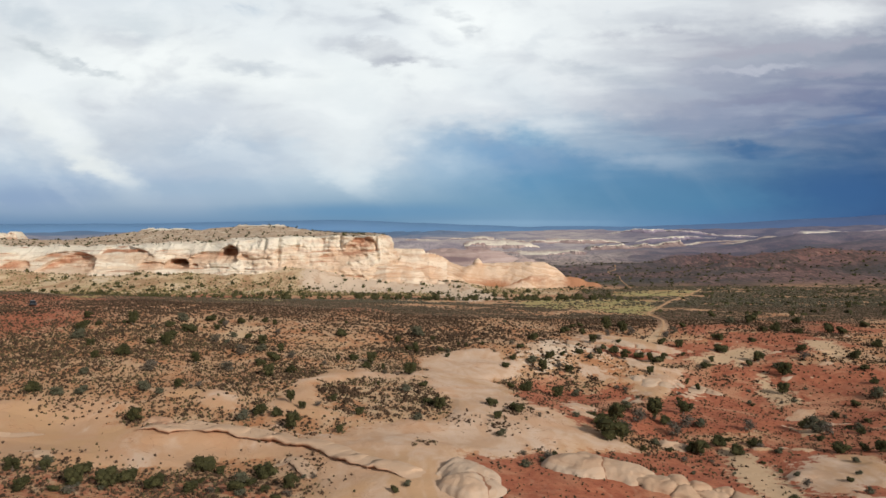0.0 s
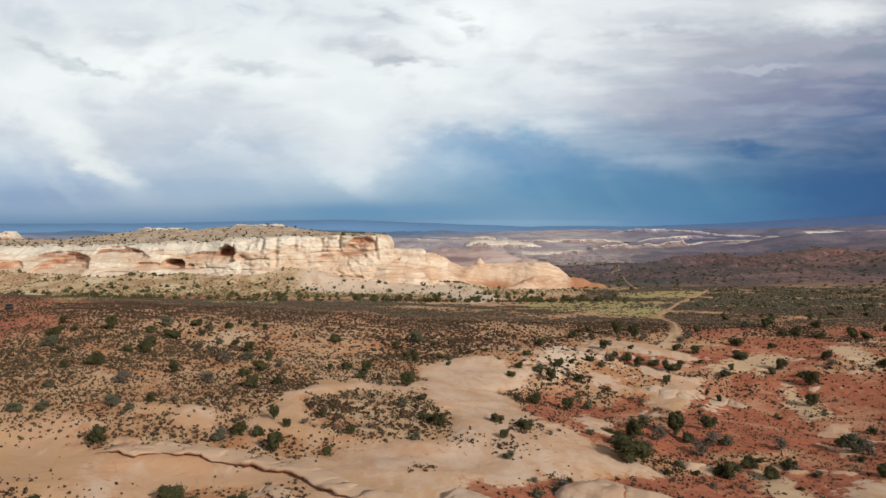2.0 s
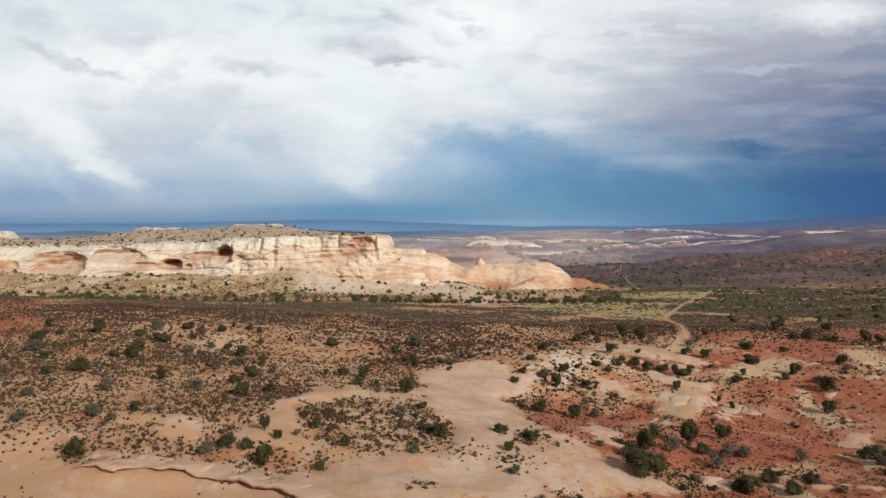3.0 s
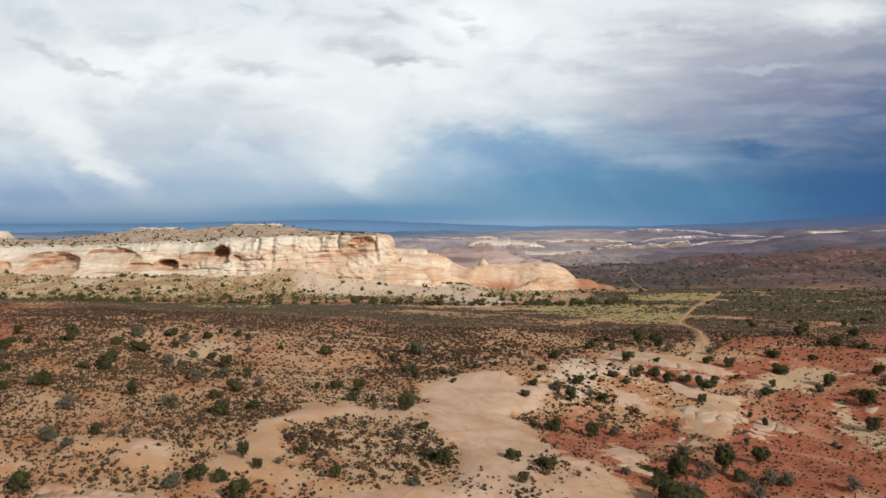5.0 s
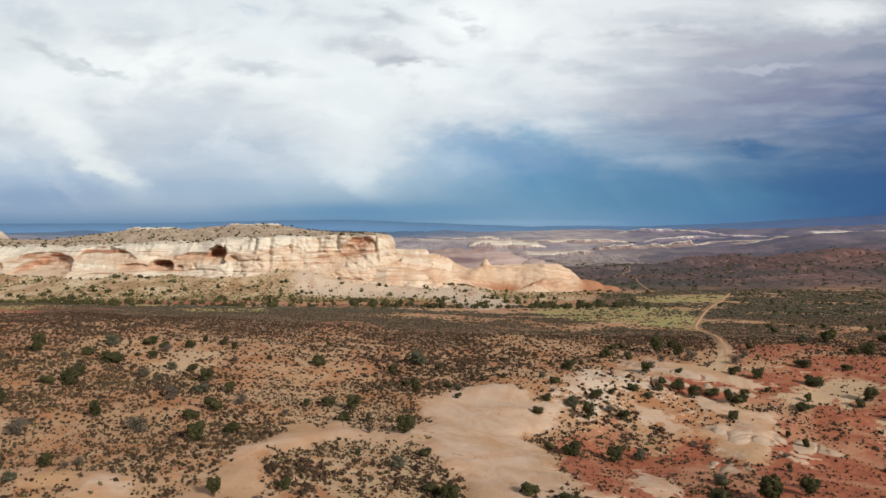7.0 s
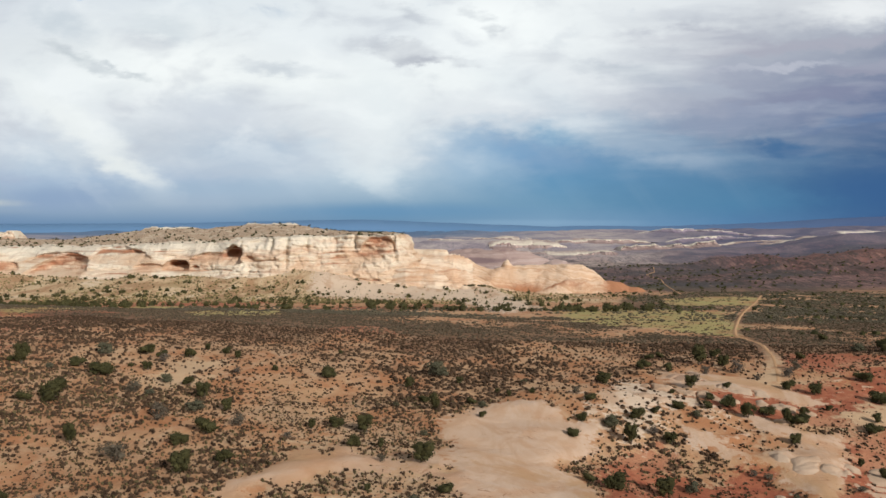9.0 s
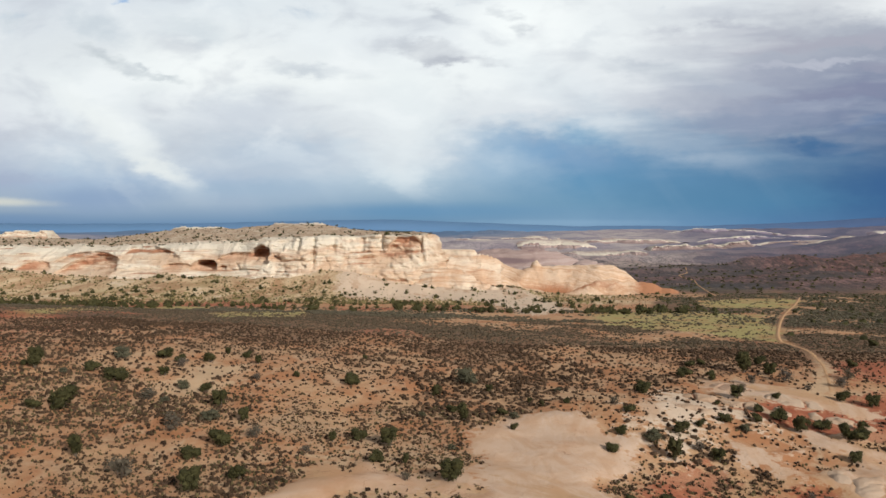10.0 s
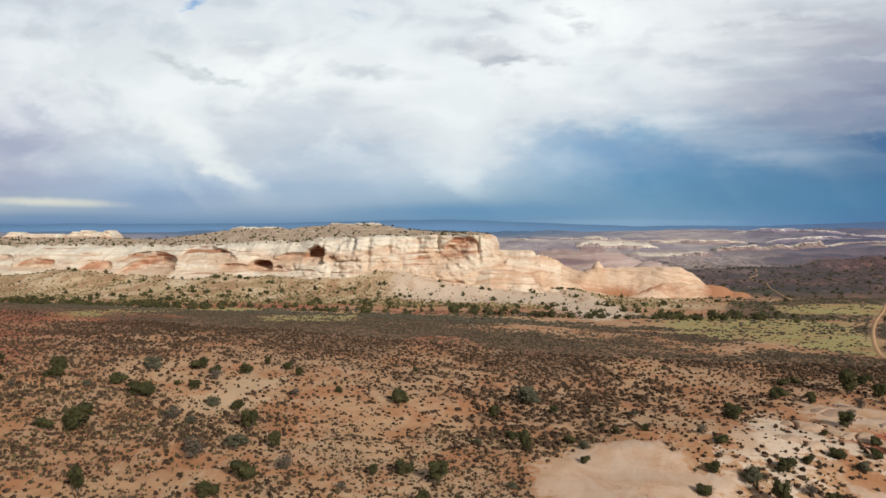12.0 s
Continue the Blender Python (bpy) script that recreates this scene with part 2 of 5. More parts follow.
def ground_colour(k, p):
    rock, red, grass, brush = masks(k, "cover")
    sand, pale, far, dark = masks(k, "earth")
    n1 = k.noise(p, 0.9, 6, 0.6)
    n2 = k.noise(p, 0.12, 5, 0.6, 0.5)
    n3 = k.noise(p, 4.0, 4, 0.6)
    x, y, z = k.split(p)
    streak = k.noise(k.join(x, k.math("MULTIPLY", y, 0.55), 0.0), 0.35, 7, 0.62, 0.8)
    ragged = k.math("ADD", k.math("ADD", k.math("MULTIPLY", k.math("SUBTRACT", n1, 0.5), 1.5), k.math("MULTIPLY", k.math("SUBTRACT", n2, 0.5), 0.6)), k.math("MULTIPLY", k.math("SUBTRACT", n3, 0.5), 0.5))

    def zone(mask, soft=0.08):
        return k.step(k.math("ADD", mask, ragged), 0.5 - soft, 0.5 + soft)

    soil = k.mix(k.step(n2, 0.38, 0.62), (0.44, 0.205, 0.100), (0.53, 0.325, 0.185))
    soil = k.mix(k.step(streak, 0.45, 0.7), soil, (0.545, 0.37, 0.235))
    soil = k.mix(k.step(n1, 0.5, 0.8), soil, (0.36, 0.16, 0.08))
    redsoil = k.mix(k.step(n1, 0.3, 0.7), (0.31, 0.092, 0.052), (0.44, 0.158, 0.085))
    redsoil = k.mix(k.step(n2, 0.48, 0.66), redsoil, (0.49, 0.24, 0.14))
    redsoil = k.mix(k.math("MULTIPLY", k.step(n3, 0.52, 0.70), 0.6), redsoil, (0.17, 0.062, 0.038))
    redsoil = k.mix(k.math("MULTIPLY", k.step(streak, 0.58, 0.72), 0.55), redsoil, (0.47, 0.27, 0.17))
    c = k.mix(zone(red, 0.12), soil, redsoil)
    sandc = k.mix(n1, (0.52, 0.335, 0.20), (0.60, 0.435, 0.285))
    mottle = k.noise(k.join(x, k.math("MULTIPLY", y, 0.45), 80.0), 0.085, 7, 0.72, 0.5)
    slope = k.mix(k.step(mottle, 0.42, 0.56), (0.40, 0.245, 0.14), (0.62, 0.46, 0.29))
    slope = k.mix(k.step(mottle, 0.55, 0.66), slope, (0.70, 0.565, 0.42))
    slope = k.mix(k.math("MULTIPLY", k.step(k.noise(k.join(x, k.math("MULTIPLY", y, 0.5), 90.0), 0.05, 5, 0.6), 0.52, 0.64), 0.4), slope, (0.38, 0.32, 0.16))
    sandc = k.mix(k.step(y, 290, 330), sandc, slope)
    c = k.mix(zone(sand, 0.15), c, sandc)
    rockc = k.mix(k.step(streak, 0.35, 0.65), (0.535, 0.345, 0.225), (0.61, 0.44, 0.325))
    rockc = k.mix(k.math("MULTIPLY", k.step(k.math("ADD", x, k.math("MULTIPLY", k.math("SUBTRACT", n2, 0.5), 40.0)), 2.0, -22.0), 0.75), rockc, (0.50, 0.292, 0.165))
    wash = k.noise(k.join(x, k.math("MULTIPLY", y, 0.45), 40.0), 0.11, 6, 0.6, 0.9)
    rockc = k.mix(k.math("MULTIPLY", k.step(wash, 0.54, 0.66), 0.6), rockc, (0.63, 0.49, 0.39))
    rockc = k.mix(k.math("MULTIPLY", k.step(wash, 0.48, 0.38), 0.8), rockc, (0.51, 0.31, 0.17))
    crack = k.noise(k.join(k.math("MULTIPLY", x, 0.6), y, 50.0), 0.30, 3, 0.5, 1.2)
    rockc = k.mix(k.math("MULTIPLY", k.step(k.math("ABSOLUTE", k.math("SUBTRACT", crack, 0.5)), 0.006, 0.002), k.step(n2, 0.5, 0.6)), rockc, (0.30, 0.16, 0.09))
    rockc = k.mix(k.math("MULTIPLY", k.step(n2, 0.50, 0.68), 0.5), rockc, (0.52, 0.275, 0.145))
    rockc = k.mix(k.math("MULTIPLY", k.step(n3, 0.6, 0.8), 0.35), rockc, (0.36, 0.22, 0.14))
    c = k.mix(zone(rock, 0.06), c, rockc)
    palec = k.mix(n1, (0.63, 0.47, 0.34), (0.72, 0.58, 0.455))
    palec = k.mix(k.math("MULTIPLY", k.step(mottle, 0.48, 0.38), 0.6), palec, (0.47, 0.28, 0.17))
    palec = k.mix(k.math("MULTIPLY", k.step(streak, 0.58, 0.70), 0.5), palec, (0.36, 0.19, 0.11))
    c = k.mix(zone(pale), c, palec)
    grassc = k.mix(n1, (0.31, 0.28, 0.095), (0.43, 0.385, 0.165))
    c = k.mix(k.math("MULTIPLY", zone(grass, 0.2), k.step(n2, 0.32, 0.6, 0.35, 0.9)), c, grassc)
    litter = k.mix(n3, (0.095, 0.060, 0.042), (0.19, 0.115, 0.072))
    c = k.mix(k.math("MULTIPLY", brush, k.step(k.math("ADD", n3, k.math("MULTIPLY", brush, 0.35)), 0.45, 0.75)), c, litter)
    # the far valley: brush flats, red benches and pale bare rock, plus painted sun and haze
    wide = k.noise(k.join(k.math("MULTIPLY", x, 0.8), y, 0.0), 0.016, 8, 0.66, 0.6)
    wide2 = k.noise(k.join(k.math("MULTIPLY", x, 0.8), y, 9.0), 0.011, 7, 0.64, 0.4)
    valley = k.mix(k.step(wide, 0.40, 0.62), (0.080, 0.070, 0.072), (0.17, 0.095, 0.088))
    dots = k.noise(k.join(x, k.math("MULTIPLY", y, 0.35), 60.0), 0.11, 5, 0.7)
    valley = k.mix(k.step(wide2, 0.50, 0.62), valley, (0.21, 0.125, 0.120))
    green = k.noise(k.join(k.math("MULTIPLY", x, 0.5), y, 20.0), 0.012, 5, 0.6, 0.4)
    valley = k.mix(k.math("MULTIPLY", k.step(green, 0.56, 0.68), 0.6), valley, (0.115, 0.115, 0.055))
    streaks = k.noise(k.join(k.math("MULTIPLY", x, 0.6), y, 30.0), 0.028, 7, 0.68, 0.6)
    # sun patches between cloud shadows, painted as paler ground
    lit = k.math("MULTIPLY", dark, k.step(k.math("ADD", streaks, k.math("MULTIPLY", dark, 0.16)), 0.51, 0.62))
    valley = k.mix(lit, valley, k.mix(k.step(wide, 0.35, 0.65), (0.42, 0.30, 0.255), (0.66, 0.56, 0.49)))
    valley = k.mix(k.math("MULTIPLY", k.step(k.math("ADD", red, ragged), 0.3, 0.8), 0.75), valley, k.mix(n2, (0.20, 0.075, 0.055), (0.30, 0.14, 0.105)))
    valley = k.mix(k.math("MULTIPLY", k.step(dots, 0.50, 0.60), 0.6), valley, (0.055, 0.048, 0.042))
    valley = k.mix(k.math("MULTIPLY", k.step(dots, 0.42, 0.30), 0.5), valley, (0.33, 0.215, 0.17))
    specks = k.noise(k.join(x, k.math("MULTIPLY", y, 0.30), 70.0), 0.42, 4, 0.75)
    valley = k.mix(k.math("MULTIPLY", k.step(specks, 0.50, 0.58), 0.7), valley, (0.050, 0.043, 0.038))
    valley = k.mix(k.math("MULTIPLY", k.step(specks, 0.43, 0.33), k.math("MULTIPLY", k.step(wide, 0.36, 0.58), 0.8)), valley, (0.42, 0.255, 0.21))
    # aerial haze painted in: mauve, then blue, growing with distance
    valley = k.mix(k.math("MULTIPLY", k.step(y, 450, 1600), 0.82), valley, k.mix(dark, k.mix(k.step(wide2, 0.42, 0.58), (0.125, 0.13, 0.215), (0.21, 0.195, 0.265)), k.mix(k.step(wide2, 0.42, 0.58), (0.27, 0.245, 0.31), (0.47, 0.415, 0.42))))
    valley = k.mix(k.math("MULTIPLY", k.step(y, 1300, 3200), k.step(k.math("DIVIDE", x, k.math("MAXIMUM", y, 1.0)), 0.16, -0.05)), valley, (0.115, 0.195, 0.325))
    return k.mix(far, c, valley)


def ground_height(k, p):
    a = k.math("MULTIPLY", k.noise(p, 1.3, 7, 0.62), 1.0)
    return k.math("ADD", a, k.math("MULTIPLY", k.noise(p, 7.0, 4, 0.6), 0.35))


def sandstone_colour(cream, peach, stain, strata=0.55, banded=0.55, tilt=0.0):
    def build(k, p):
        stained, veg, cap, warm = masks(k, "stain")
        x, y, z = k.split(p)
        warped = k.math("ADD", k.math("ADD", z, k.math("MULTIPLY", x, tilt)), k.math("MULTIPLY", k.noise(p, 0.03, 4, 0.5), 10.0 + 60.0 * tilt))
        bed = k.noise(k.join(k.math("MULTIPLY", x, 0.02), k.math("MULTIPLY", y, 0.02), warped), strata, 6, 0.62)
        blot = k.noise(p, 0.05, 6, 0.6, 0.5)
        fine = k.noise(p, 0.8, 6, 0.65)
        c = k.mix(k.math("MULTIPLY", k.step(bed, 0.46, 0.60), banded), cream, peach)
        c = k.mix(k.math("MULTIPLY", k.step(blot, 0.46, 0.66), 0.8), c, peach)
        swirl = k.noise(k.join(k.math("MULTIPLY", x, 0.10), k.math("MULTIPLY", y, 0.10), k.math("ADD", z, k.math("MULTIPLY", k.noise(p, 0.06, 3, 0.5), 9.0))), 0.42, 6, 0.72)
        c = k.mix(k.math("MULTIPLY", k.step(k.math("ADD", warm, k.math("MULTIPLY", k.math("SUBTRACT", blot, 0.5), 1.6)), 0.35, 0.85), 0.8), c, peach)
        c = k.mix(k.math("MULTIPLY", k.step(swirl, 0.53, 0.64), 0.48), c, stain)
        c = k.mix(k.math("MULTIPLY", k.step(swirl, 0.44, 0.34), 0.40), c, tuple(min(0.82, 1.1 * v) for v in cream))
        c = k.mix(k.math("MULTIPLY", k.step(k.math("MULTIPLY", bed, blot), 0.30, 0.42), 0.4), c, stain)
        c = k.mix(k.math("MULTIPLY", k.step(k.math("ADD", cap, k.math("MULTIPLY", k.math("SUBTRACT", blot, 0.5), 1.2)), 0.35, 0.75), 0.8), c, (0.80, 0.73, 0.61))
        drip = k.noise(k.join(k.math("MULTIPLY", x, 1.0), k.math("MULTIPLY", y, 1.0), k.math("MULTIPLY", z, 0.06)), 0.35, 5, 0.6)
        c = k.mix(k.math("MULTIPLY", k.step(drip, 0.57, 0.72), 0.25), c, stain)
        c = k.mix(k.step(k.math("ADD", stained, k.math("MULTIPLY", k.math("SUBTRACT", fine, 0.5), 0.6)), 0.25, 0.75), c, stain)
        c = k.mix(k.math("MULTIPLY", k.step(fine, 0.58, 0.78), 0.3), c, (0.30, 0.17, 0.10))
        top = k.mix(k.step(fine, 0.35, 0.65), (0.54, 0.41, 0.305), (0.42, 0.295, 0.20))
        top = k.mix(k.math("MULTIPLY", k.step(k.noise(p, 0.11, 6, 0.7, 0.4), 0.50, 0.62), 0.75), top, (0.66, 0.56, 0.43))
        return k.mix(k.step(k.math("ADD", veg, k.math("MULTIPLY", k.math("SUBTRACT", blot, 0.5), 0.9)), 0.4, 0.65), c, top)

    return build


def sandstone_height(k, p):
    x, y, z = k.split(p)
    bed = k.noise(k.join(k.math("MULTIPLY", x, 0.06), k.math("MULTIPLY", y, 0.06), z), 1.6, 6, 0.62)
    return k.math("ADD", bed, k.math("MULTIPLY", k.noise(p, 0.5, 7, 0.62), 1.2))


def leaf_colour(a, b):
    def build(k, p):
        geo = k.add("ShaderNodeNewGeometry").outputs["Random Per Island"]
        info = k.add("ShaderNodeObjectInfo").outputs["Random"]
        c = k.mix(geo, a, b)
        return k.mix(k.math("MULTIPLY", info, 0.35), c, (0.075, 0.070, 0.030))

    return build


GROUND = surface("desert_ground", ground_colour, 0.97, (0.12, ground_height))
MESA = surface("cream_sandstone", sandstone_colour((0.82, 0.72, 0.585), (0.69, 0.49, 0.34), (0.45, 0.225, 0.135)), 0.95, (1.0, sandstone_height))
DOME = surface("peach_sandstone", sandstone_colour((0.70, 0.525, 0.385), (0.56, 0.35, 0.22), (0.42, 0.20, 0.11), 0.8, 0.85, 0.28), 0.95, (0.4, sandstone_height))
BOULDER = surface("pale_boulder_sandstone", sandstone_colour((0.50, 0.375, 0.28), (0.45, 0.29, 0.185), (0.27, 0.13, 0.075), 1.5), 0.95, (0.06, lambda k, p: k.noise(p, 3.0, 7, 0.6)))
LEDGE = surface("slickrock_lip", lambda k, p: k.mix(masks(k, "stain")[0], k.mix(k.noise(p, 0.8, 5, 0.6), (0.50, 0.32, 0.205), (0.60, 0.43, 0.305)), (0.27, 0.12, 0.065)), 0.95, (0.08, lambda k, p: k.noise(p, 2.5, 7, 0.6)))
TERRACE = surface("cream_peach_sandstone", sandstone_colour((0.76, 0.62, 0.48), (0.58, 0.37, 0.24), (0.42, 0.20, 0.11), 0.7, 0.9, 0.05), 0.95, (0.4, sandstone_height))
# far rock twice: sunlight in the first colour, cloud shade and haze in the second
LIT_ROCK = surface("distant_sunlit_rock", sandstone_colour((0.47, 0.365, 0.335), (0.36, 0.25, 0.225), (0.23, 0.16, 0.165), 0.35), 0.95)
FAR_ROCK = surface("distant_hazy_rock", sandstone_colour((0.36, 0.31, 0.36), (0.25, 0.20, 0.26), (0.17, 0.14, 0.20), 0.35), 0.95)
# mountains coloured with the blue of the haze, more violet to the right
FAR_BLUE = surface("haze_blue_range", lambda k, p: k.mix(k.step(k.split(p)[0], 300, 2600), k.mix(k.noise(p, 0.004, 5, 0.6), (0.115, 0.235, 0.42), (0.14, 0.26, 0.44)), k.mix(k.noise(p, 0.006, 5, 0.6), (0.070, 0.115, 0.255), (0.10, 0.15, 0.30))))
NEEDLE = surface("juniper_foliage", leaf_colour((0.022, 0.022, 0.008), (0.074, 0.069, 0.027)), 0.8)
SAGE = surface("grey_green_foliage", leaf_colour((0.060, 0.060, 0.040), (0.135, 0.125, 0.085)), 0.85)
TWIG = surface("bare_grey_twigs", leaf_colour((0.085, 0.068, 0.055), (0.16, 0.13, 0.105)), 0.9)
BRUSH = surface("blackbrush_foliage", lambda k, p: k.mix(k.add("ShaderNodeNewGeometry").outputs["Random Per Island"], (0.034, 0.021, 0.013), (0.105, 0.065, 0.040)), 0.9)
BARK = surface("juniper_bark", lambda k, p: k.mix(k.noise(p, 9.0, 4), (0.10, 0.075, 0.055), (0.20, 0.16, 0.125)), 0.95)
DIRT = surface("track_dirt", lambda k, p: k.mix(k.noise(p, 0.7, 5, 0.6), (0.47, 0.26, 0.13), (0.56, 0.36, 0.21)), 0.97, (0.05, lambda k, p: k.noise(p, 3.0, 5, 0.6)))

# ---- the lie of the land ----
LATTICE = np.random.RandomState(4).rand(256, 256)


def grain(x, y, scale, seed=0):
    """Smooth noise from -1 to 1 over the plan; scale is the size of its lumps in metres."""
    x, y = np.asarray(x, float) / scale + 17.3 * seed + 100, np.asarray(y, float) / scale + 9.1 * seed + 100
    i, j = np.floor(x).astype(int), np.floor(y).astype(int)
    a, b = x - i, y - j
    a, b = a * a * (3 - 2 * a), b * b * (3 - 2 * b)
    at = lambda p, q: LATTICE[p % 256, q % 256]
    return 2 * ((at(i, j) * (1 - a) + at(i + 1, j) * a) * (1 - b) + (at(i, j + 1) * (1 - a) + at(i + 1, j + 1) * a) * b) - 1


def layers(x, y, scale, n=4, seed=0):
    return sum(grain(x, y, scale / 2**k, seed + k) * 0.5**k for k in range(n))


def ramp01(v, lo, hi):
    s = np.clip((v - lo) / (hi - lo), 0, 1)
    return s * s * (3 - 2 * s)


def inside(x, y, outline, soft):
    """1 well within an outline on the plan, 0 well outside, 0.5 on it."""
    x, y = np.asarray(x, float), np.asarray(y, float)
    far, odd = np.full(x.shape, 1e9), np.zeros(x.shape, bool)
    for (ax, ay), (bx, by) in zip(outline, outline[1:] + outline[:1]):
        dx, dy = bx - ax, by - ay
        s = np.clip(((x - ax) * dx + (y - ay) * dy) / (dx * dx + dy * dy + 1e-9), 0, 1)
        far = np.minimum(far, np.hypot(x - ax - s * dx, y - ay - s * dy))
        if ay != by:
            odd ^= ((ay > y) != (by > y)) & (x < ax + (y - ay) * dx / dy)
    return np.clip(0.5 + np.where(odd, far, -far) / soft, 0, 1)


def patch(x, y, outlines, soft):
    """The most of several outlines; only the points near each are worked out."""
    out = np.zeros(np.shape(x))
    for o in outlines:
        xs, ys = [p[0] for p in o], [p[1] for p in o]
        near = (x > min(xs) - soft) & (x < max(xs) + soft) & (y > min(ys) - soft) & (y < max(ys) + soft)
        if near.any():
            out[near] = np.maximum(out[near], inside(x[near], y[near], o, soft))
    return out


ROCK_MAIN = [(-54,81),(-48,84),(-39.5,85.5),(-37,84.5),(-36,80),(-33.5,79),(-29,81),(-24.5,80),(-21.5,81.5),(-19,81.5),(-16.5,78.5),(-11.5,79),(-9.5,83),(-6,83),(-1.5,85),(1,87),(0.5,92.5),(-1,96),(-3,101),(-3,113.5),(0.5,124.5),(4.5,130.5),(9,131),(10.5,126),(15.5,125.5),(14,122.5),(9.5,116.5),(8.5,113),(10,106),(11.5,95),(15.5,92),(18.5,88.5),(21,84.5),(23,82),(17,80),(11,77),(5.5,74),(2.5,74),(2,70),(4,66.5),(4.5,59.5),(-11,58),(-12,66.5),(-15.5,70),(-18.5,72),(-23,72.5),(-25,70),(-29,67),(-33,66),(-37.5,65.5),(-41.5,61.5)]
ROCK_ARM = [(-23,86),(-21.5,88.5),(-20.5,91.5),(-20,95.5),(-18,99),(-17.5,102.5),(-17.5,106.5),(-15,107.5),(-13,105.5),(-13.5,113.5),(-13,116.5),(-10.5,117.5),(-7,116),(-3.5,117.5),(-1.5,110),(-2.5,105),(-6,103.5),(-9.5,103.5),(-12.5,101),(-13.5,98),(-16,96.5),(-16,94.5),(-15,91),(-13,87),(-11.5,84),(-17.5,83.5),(-20.5,83)]
ROCK_PATCH = [(-37,90.5),(-35,91),(-32,90.5),(-27,90),(-25,86.5),(-26,84.5),(-28.5,85),(-31,87),(-33.5,87.5)]
ROCK_UPPER = [(-4,123.5),(-0.5,128.5),(2.5,129.5),(5.5,132),(8,130.5),(10.5,127.5),(14,126),(14.5,123.5),(10.5,120.5),(8.5,119),(-5.5,114.5),(-4.5,119)]
ROCK_STEP = [(23.5,126.5),(27,124.5),(30,121.5),(37.5,124),(40.5,121.5),(38,116.5),(34,111),(31.5,109),(30,113),(30.5,117),(27.5,120.5),(24,122.5)]
ROCK_LINK = [(31.5,131),(34.5,131.5),(37,128),(43,126.5),(41,122),(37.5,123.5),(33.5,126)]
ROCK_BAND = [(28,150.5),(34.5,151.5),(41.5,146),(45.5,142),(48,139),(44,138),(37.5,140.5),(31,142.5),(26.5,143.5)]
ROCK_NOSE = [(19.5,107),(21,108),(22,104.5),(22,99),(19,95.5),(17.5,98)]
ROCK_WHITE = [(13.5,133.5),(19,146),(24.5,146),(27.5,140),(30,134.5),(32.5,130.5),(29,127.5),(25,129),(21.5,126),(22,123),(18,121.5),(15,124),(12,126)]
ROCK_RIGHT = [(39,79),(43.5,82.5),(48,80.5),(49,75.5),(44.5,69),(37,67),(36.5,72)]
SAND_A = [(56.5,142.5),(60.5,145),(63.5,143),(59,134),(54,129),(53,132.5),(47,130),(46,133.5)]
SAND_B = [(54,122.5),(57,125),(56,117),(55,112.5),(50.5,108),(51.5,115.5)]
SAND_C = [(74,150),(81,147.5),(73.5,125),(72.5,134)]
SAND_D = [(54,181),(54.5,176),(48.5,156),(42.5,142),(38,143),(42,152),(46,156)]
SAND_L = [(-38.5,134.5),(-40,141),(-36.5,142),(-34.5,136.5),(-35.5,133),(-32,134),(-35,125.5),(-39.5,129)]
TAN_RIGHT = [(34,86),(36.5,83),(37.5,76.5),(34.5,65.5),(29.5,66),(30,73.5)]
RED_MAIN = [(15,119.5),(20.5,121.5),(21.5,119.5),(18.5,115),(20.5,115),(23,114.5),(29,119),(30,114),(32,108.5),(38,116.5),(42,124.5),(51.5,128),(57.5,131),(62,129.5),(60.5,118.5),(44.5,94),(14,86.5),(13.5,92),(11,94.5),(11.5,101),(10,103),(13,113.5)]
RED_NEAR = [(2.5,74),(5.5,74),(11,77),(17,80),(23,82),(29,90.5),(37.5,88),(46,94.5),(58,93.5),(54.5,80.5),(42.5,62.5),(4.5,59.5),(4,66.5),(2,70)]
RED_UPPER = [(28,141),(36.5,142),(44,138.5),(44,133.5),(37,130.5),(32,131.5),(27.5,132.5)]
RED_KNOLL = [(47.5,142.5),(60.5,151),(73.5,151.5),(66,131),(76,122.5),(76.5,113),(58,86),(50.5,103.5),(50,113.5),(57,131.5),(49.5,138)]
RED_LEFT = [(-98,127),(-83,135),(-77,142),(-64,141),(-60,128),(-66,115),(-88,113)]
GRASS_FAR = [(86,370),(134,394),(134,374),(107,319),(77,320)]
GRASS_MID = [(29,279),(57,301),(84,281),(56,191),(44,212),(26,226)]
GRASS_LEFT = [(-71,215),(-63,292),(-47,220),(-60,192)]
GRASS_L2 = [(-99,185),(-126,279),(-97,290),(-89,224),(-91,178)]
APRON = [(-77,385),(-80,454),(-56,489),(-31,466),(-1,451),(20,381),(27,295),(10,265),(-7,350),(-62,352)]
ISLE_SMALL = [(-13, 113.3), (-12.1, 116.7), (-10, 118.8), (-6.2, 119.7), (-4, 117.5), (-3.2, 115), (-4.5, 108.6), (-7, 105.6), (-10.4, 106.9)]
ISLE = [(-16.5,94.5),(-15,97),(-11,96),(-6.5,97),(-2,97),(1,96),(0.5,89.5),(-2,84.5),(-4.5,85),(-9,83.5),(-11.5,85),(-14,89.5)]
ROAD = [(144.5,401.5),(122.5,352),(101,305.5),(82.5,263.5),(66,223),(56.5,197.5),(56,190),(55.5,182),(52.5,170.5),(48.5,159),(44.5,148.5),(42,143.5)]
ROAD_FAR = [(145,401),(151.5,407.5),(156.5,404),(162.5,402)]
TRACK = [(108,411),(111,428),(118,469),(122,492),(133,546),(137,596),(144,612),(149,621),(156,652)]
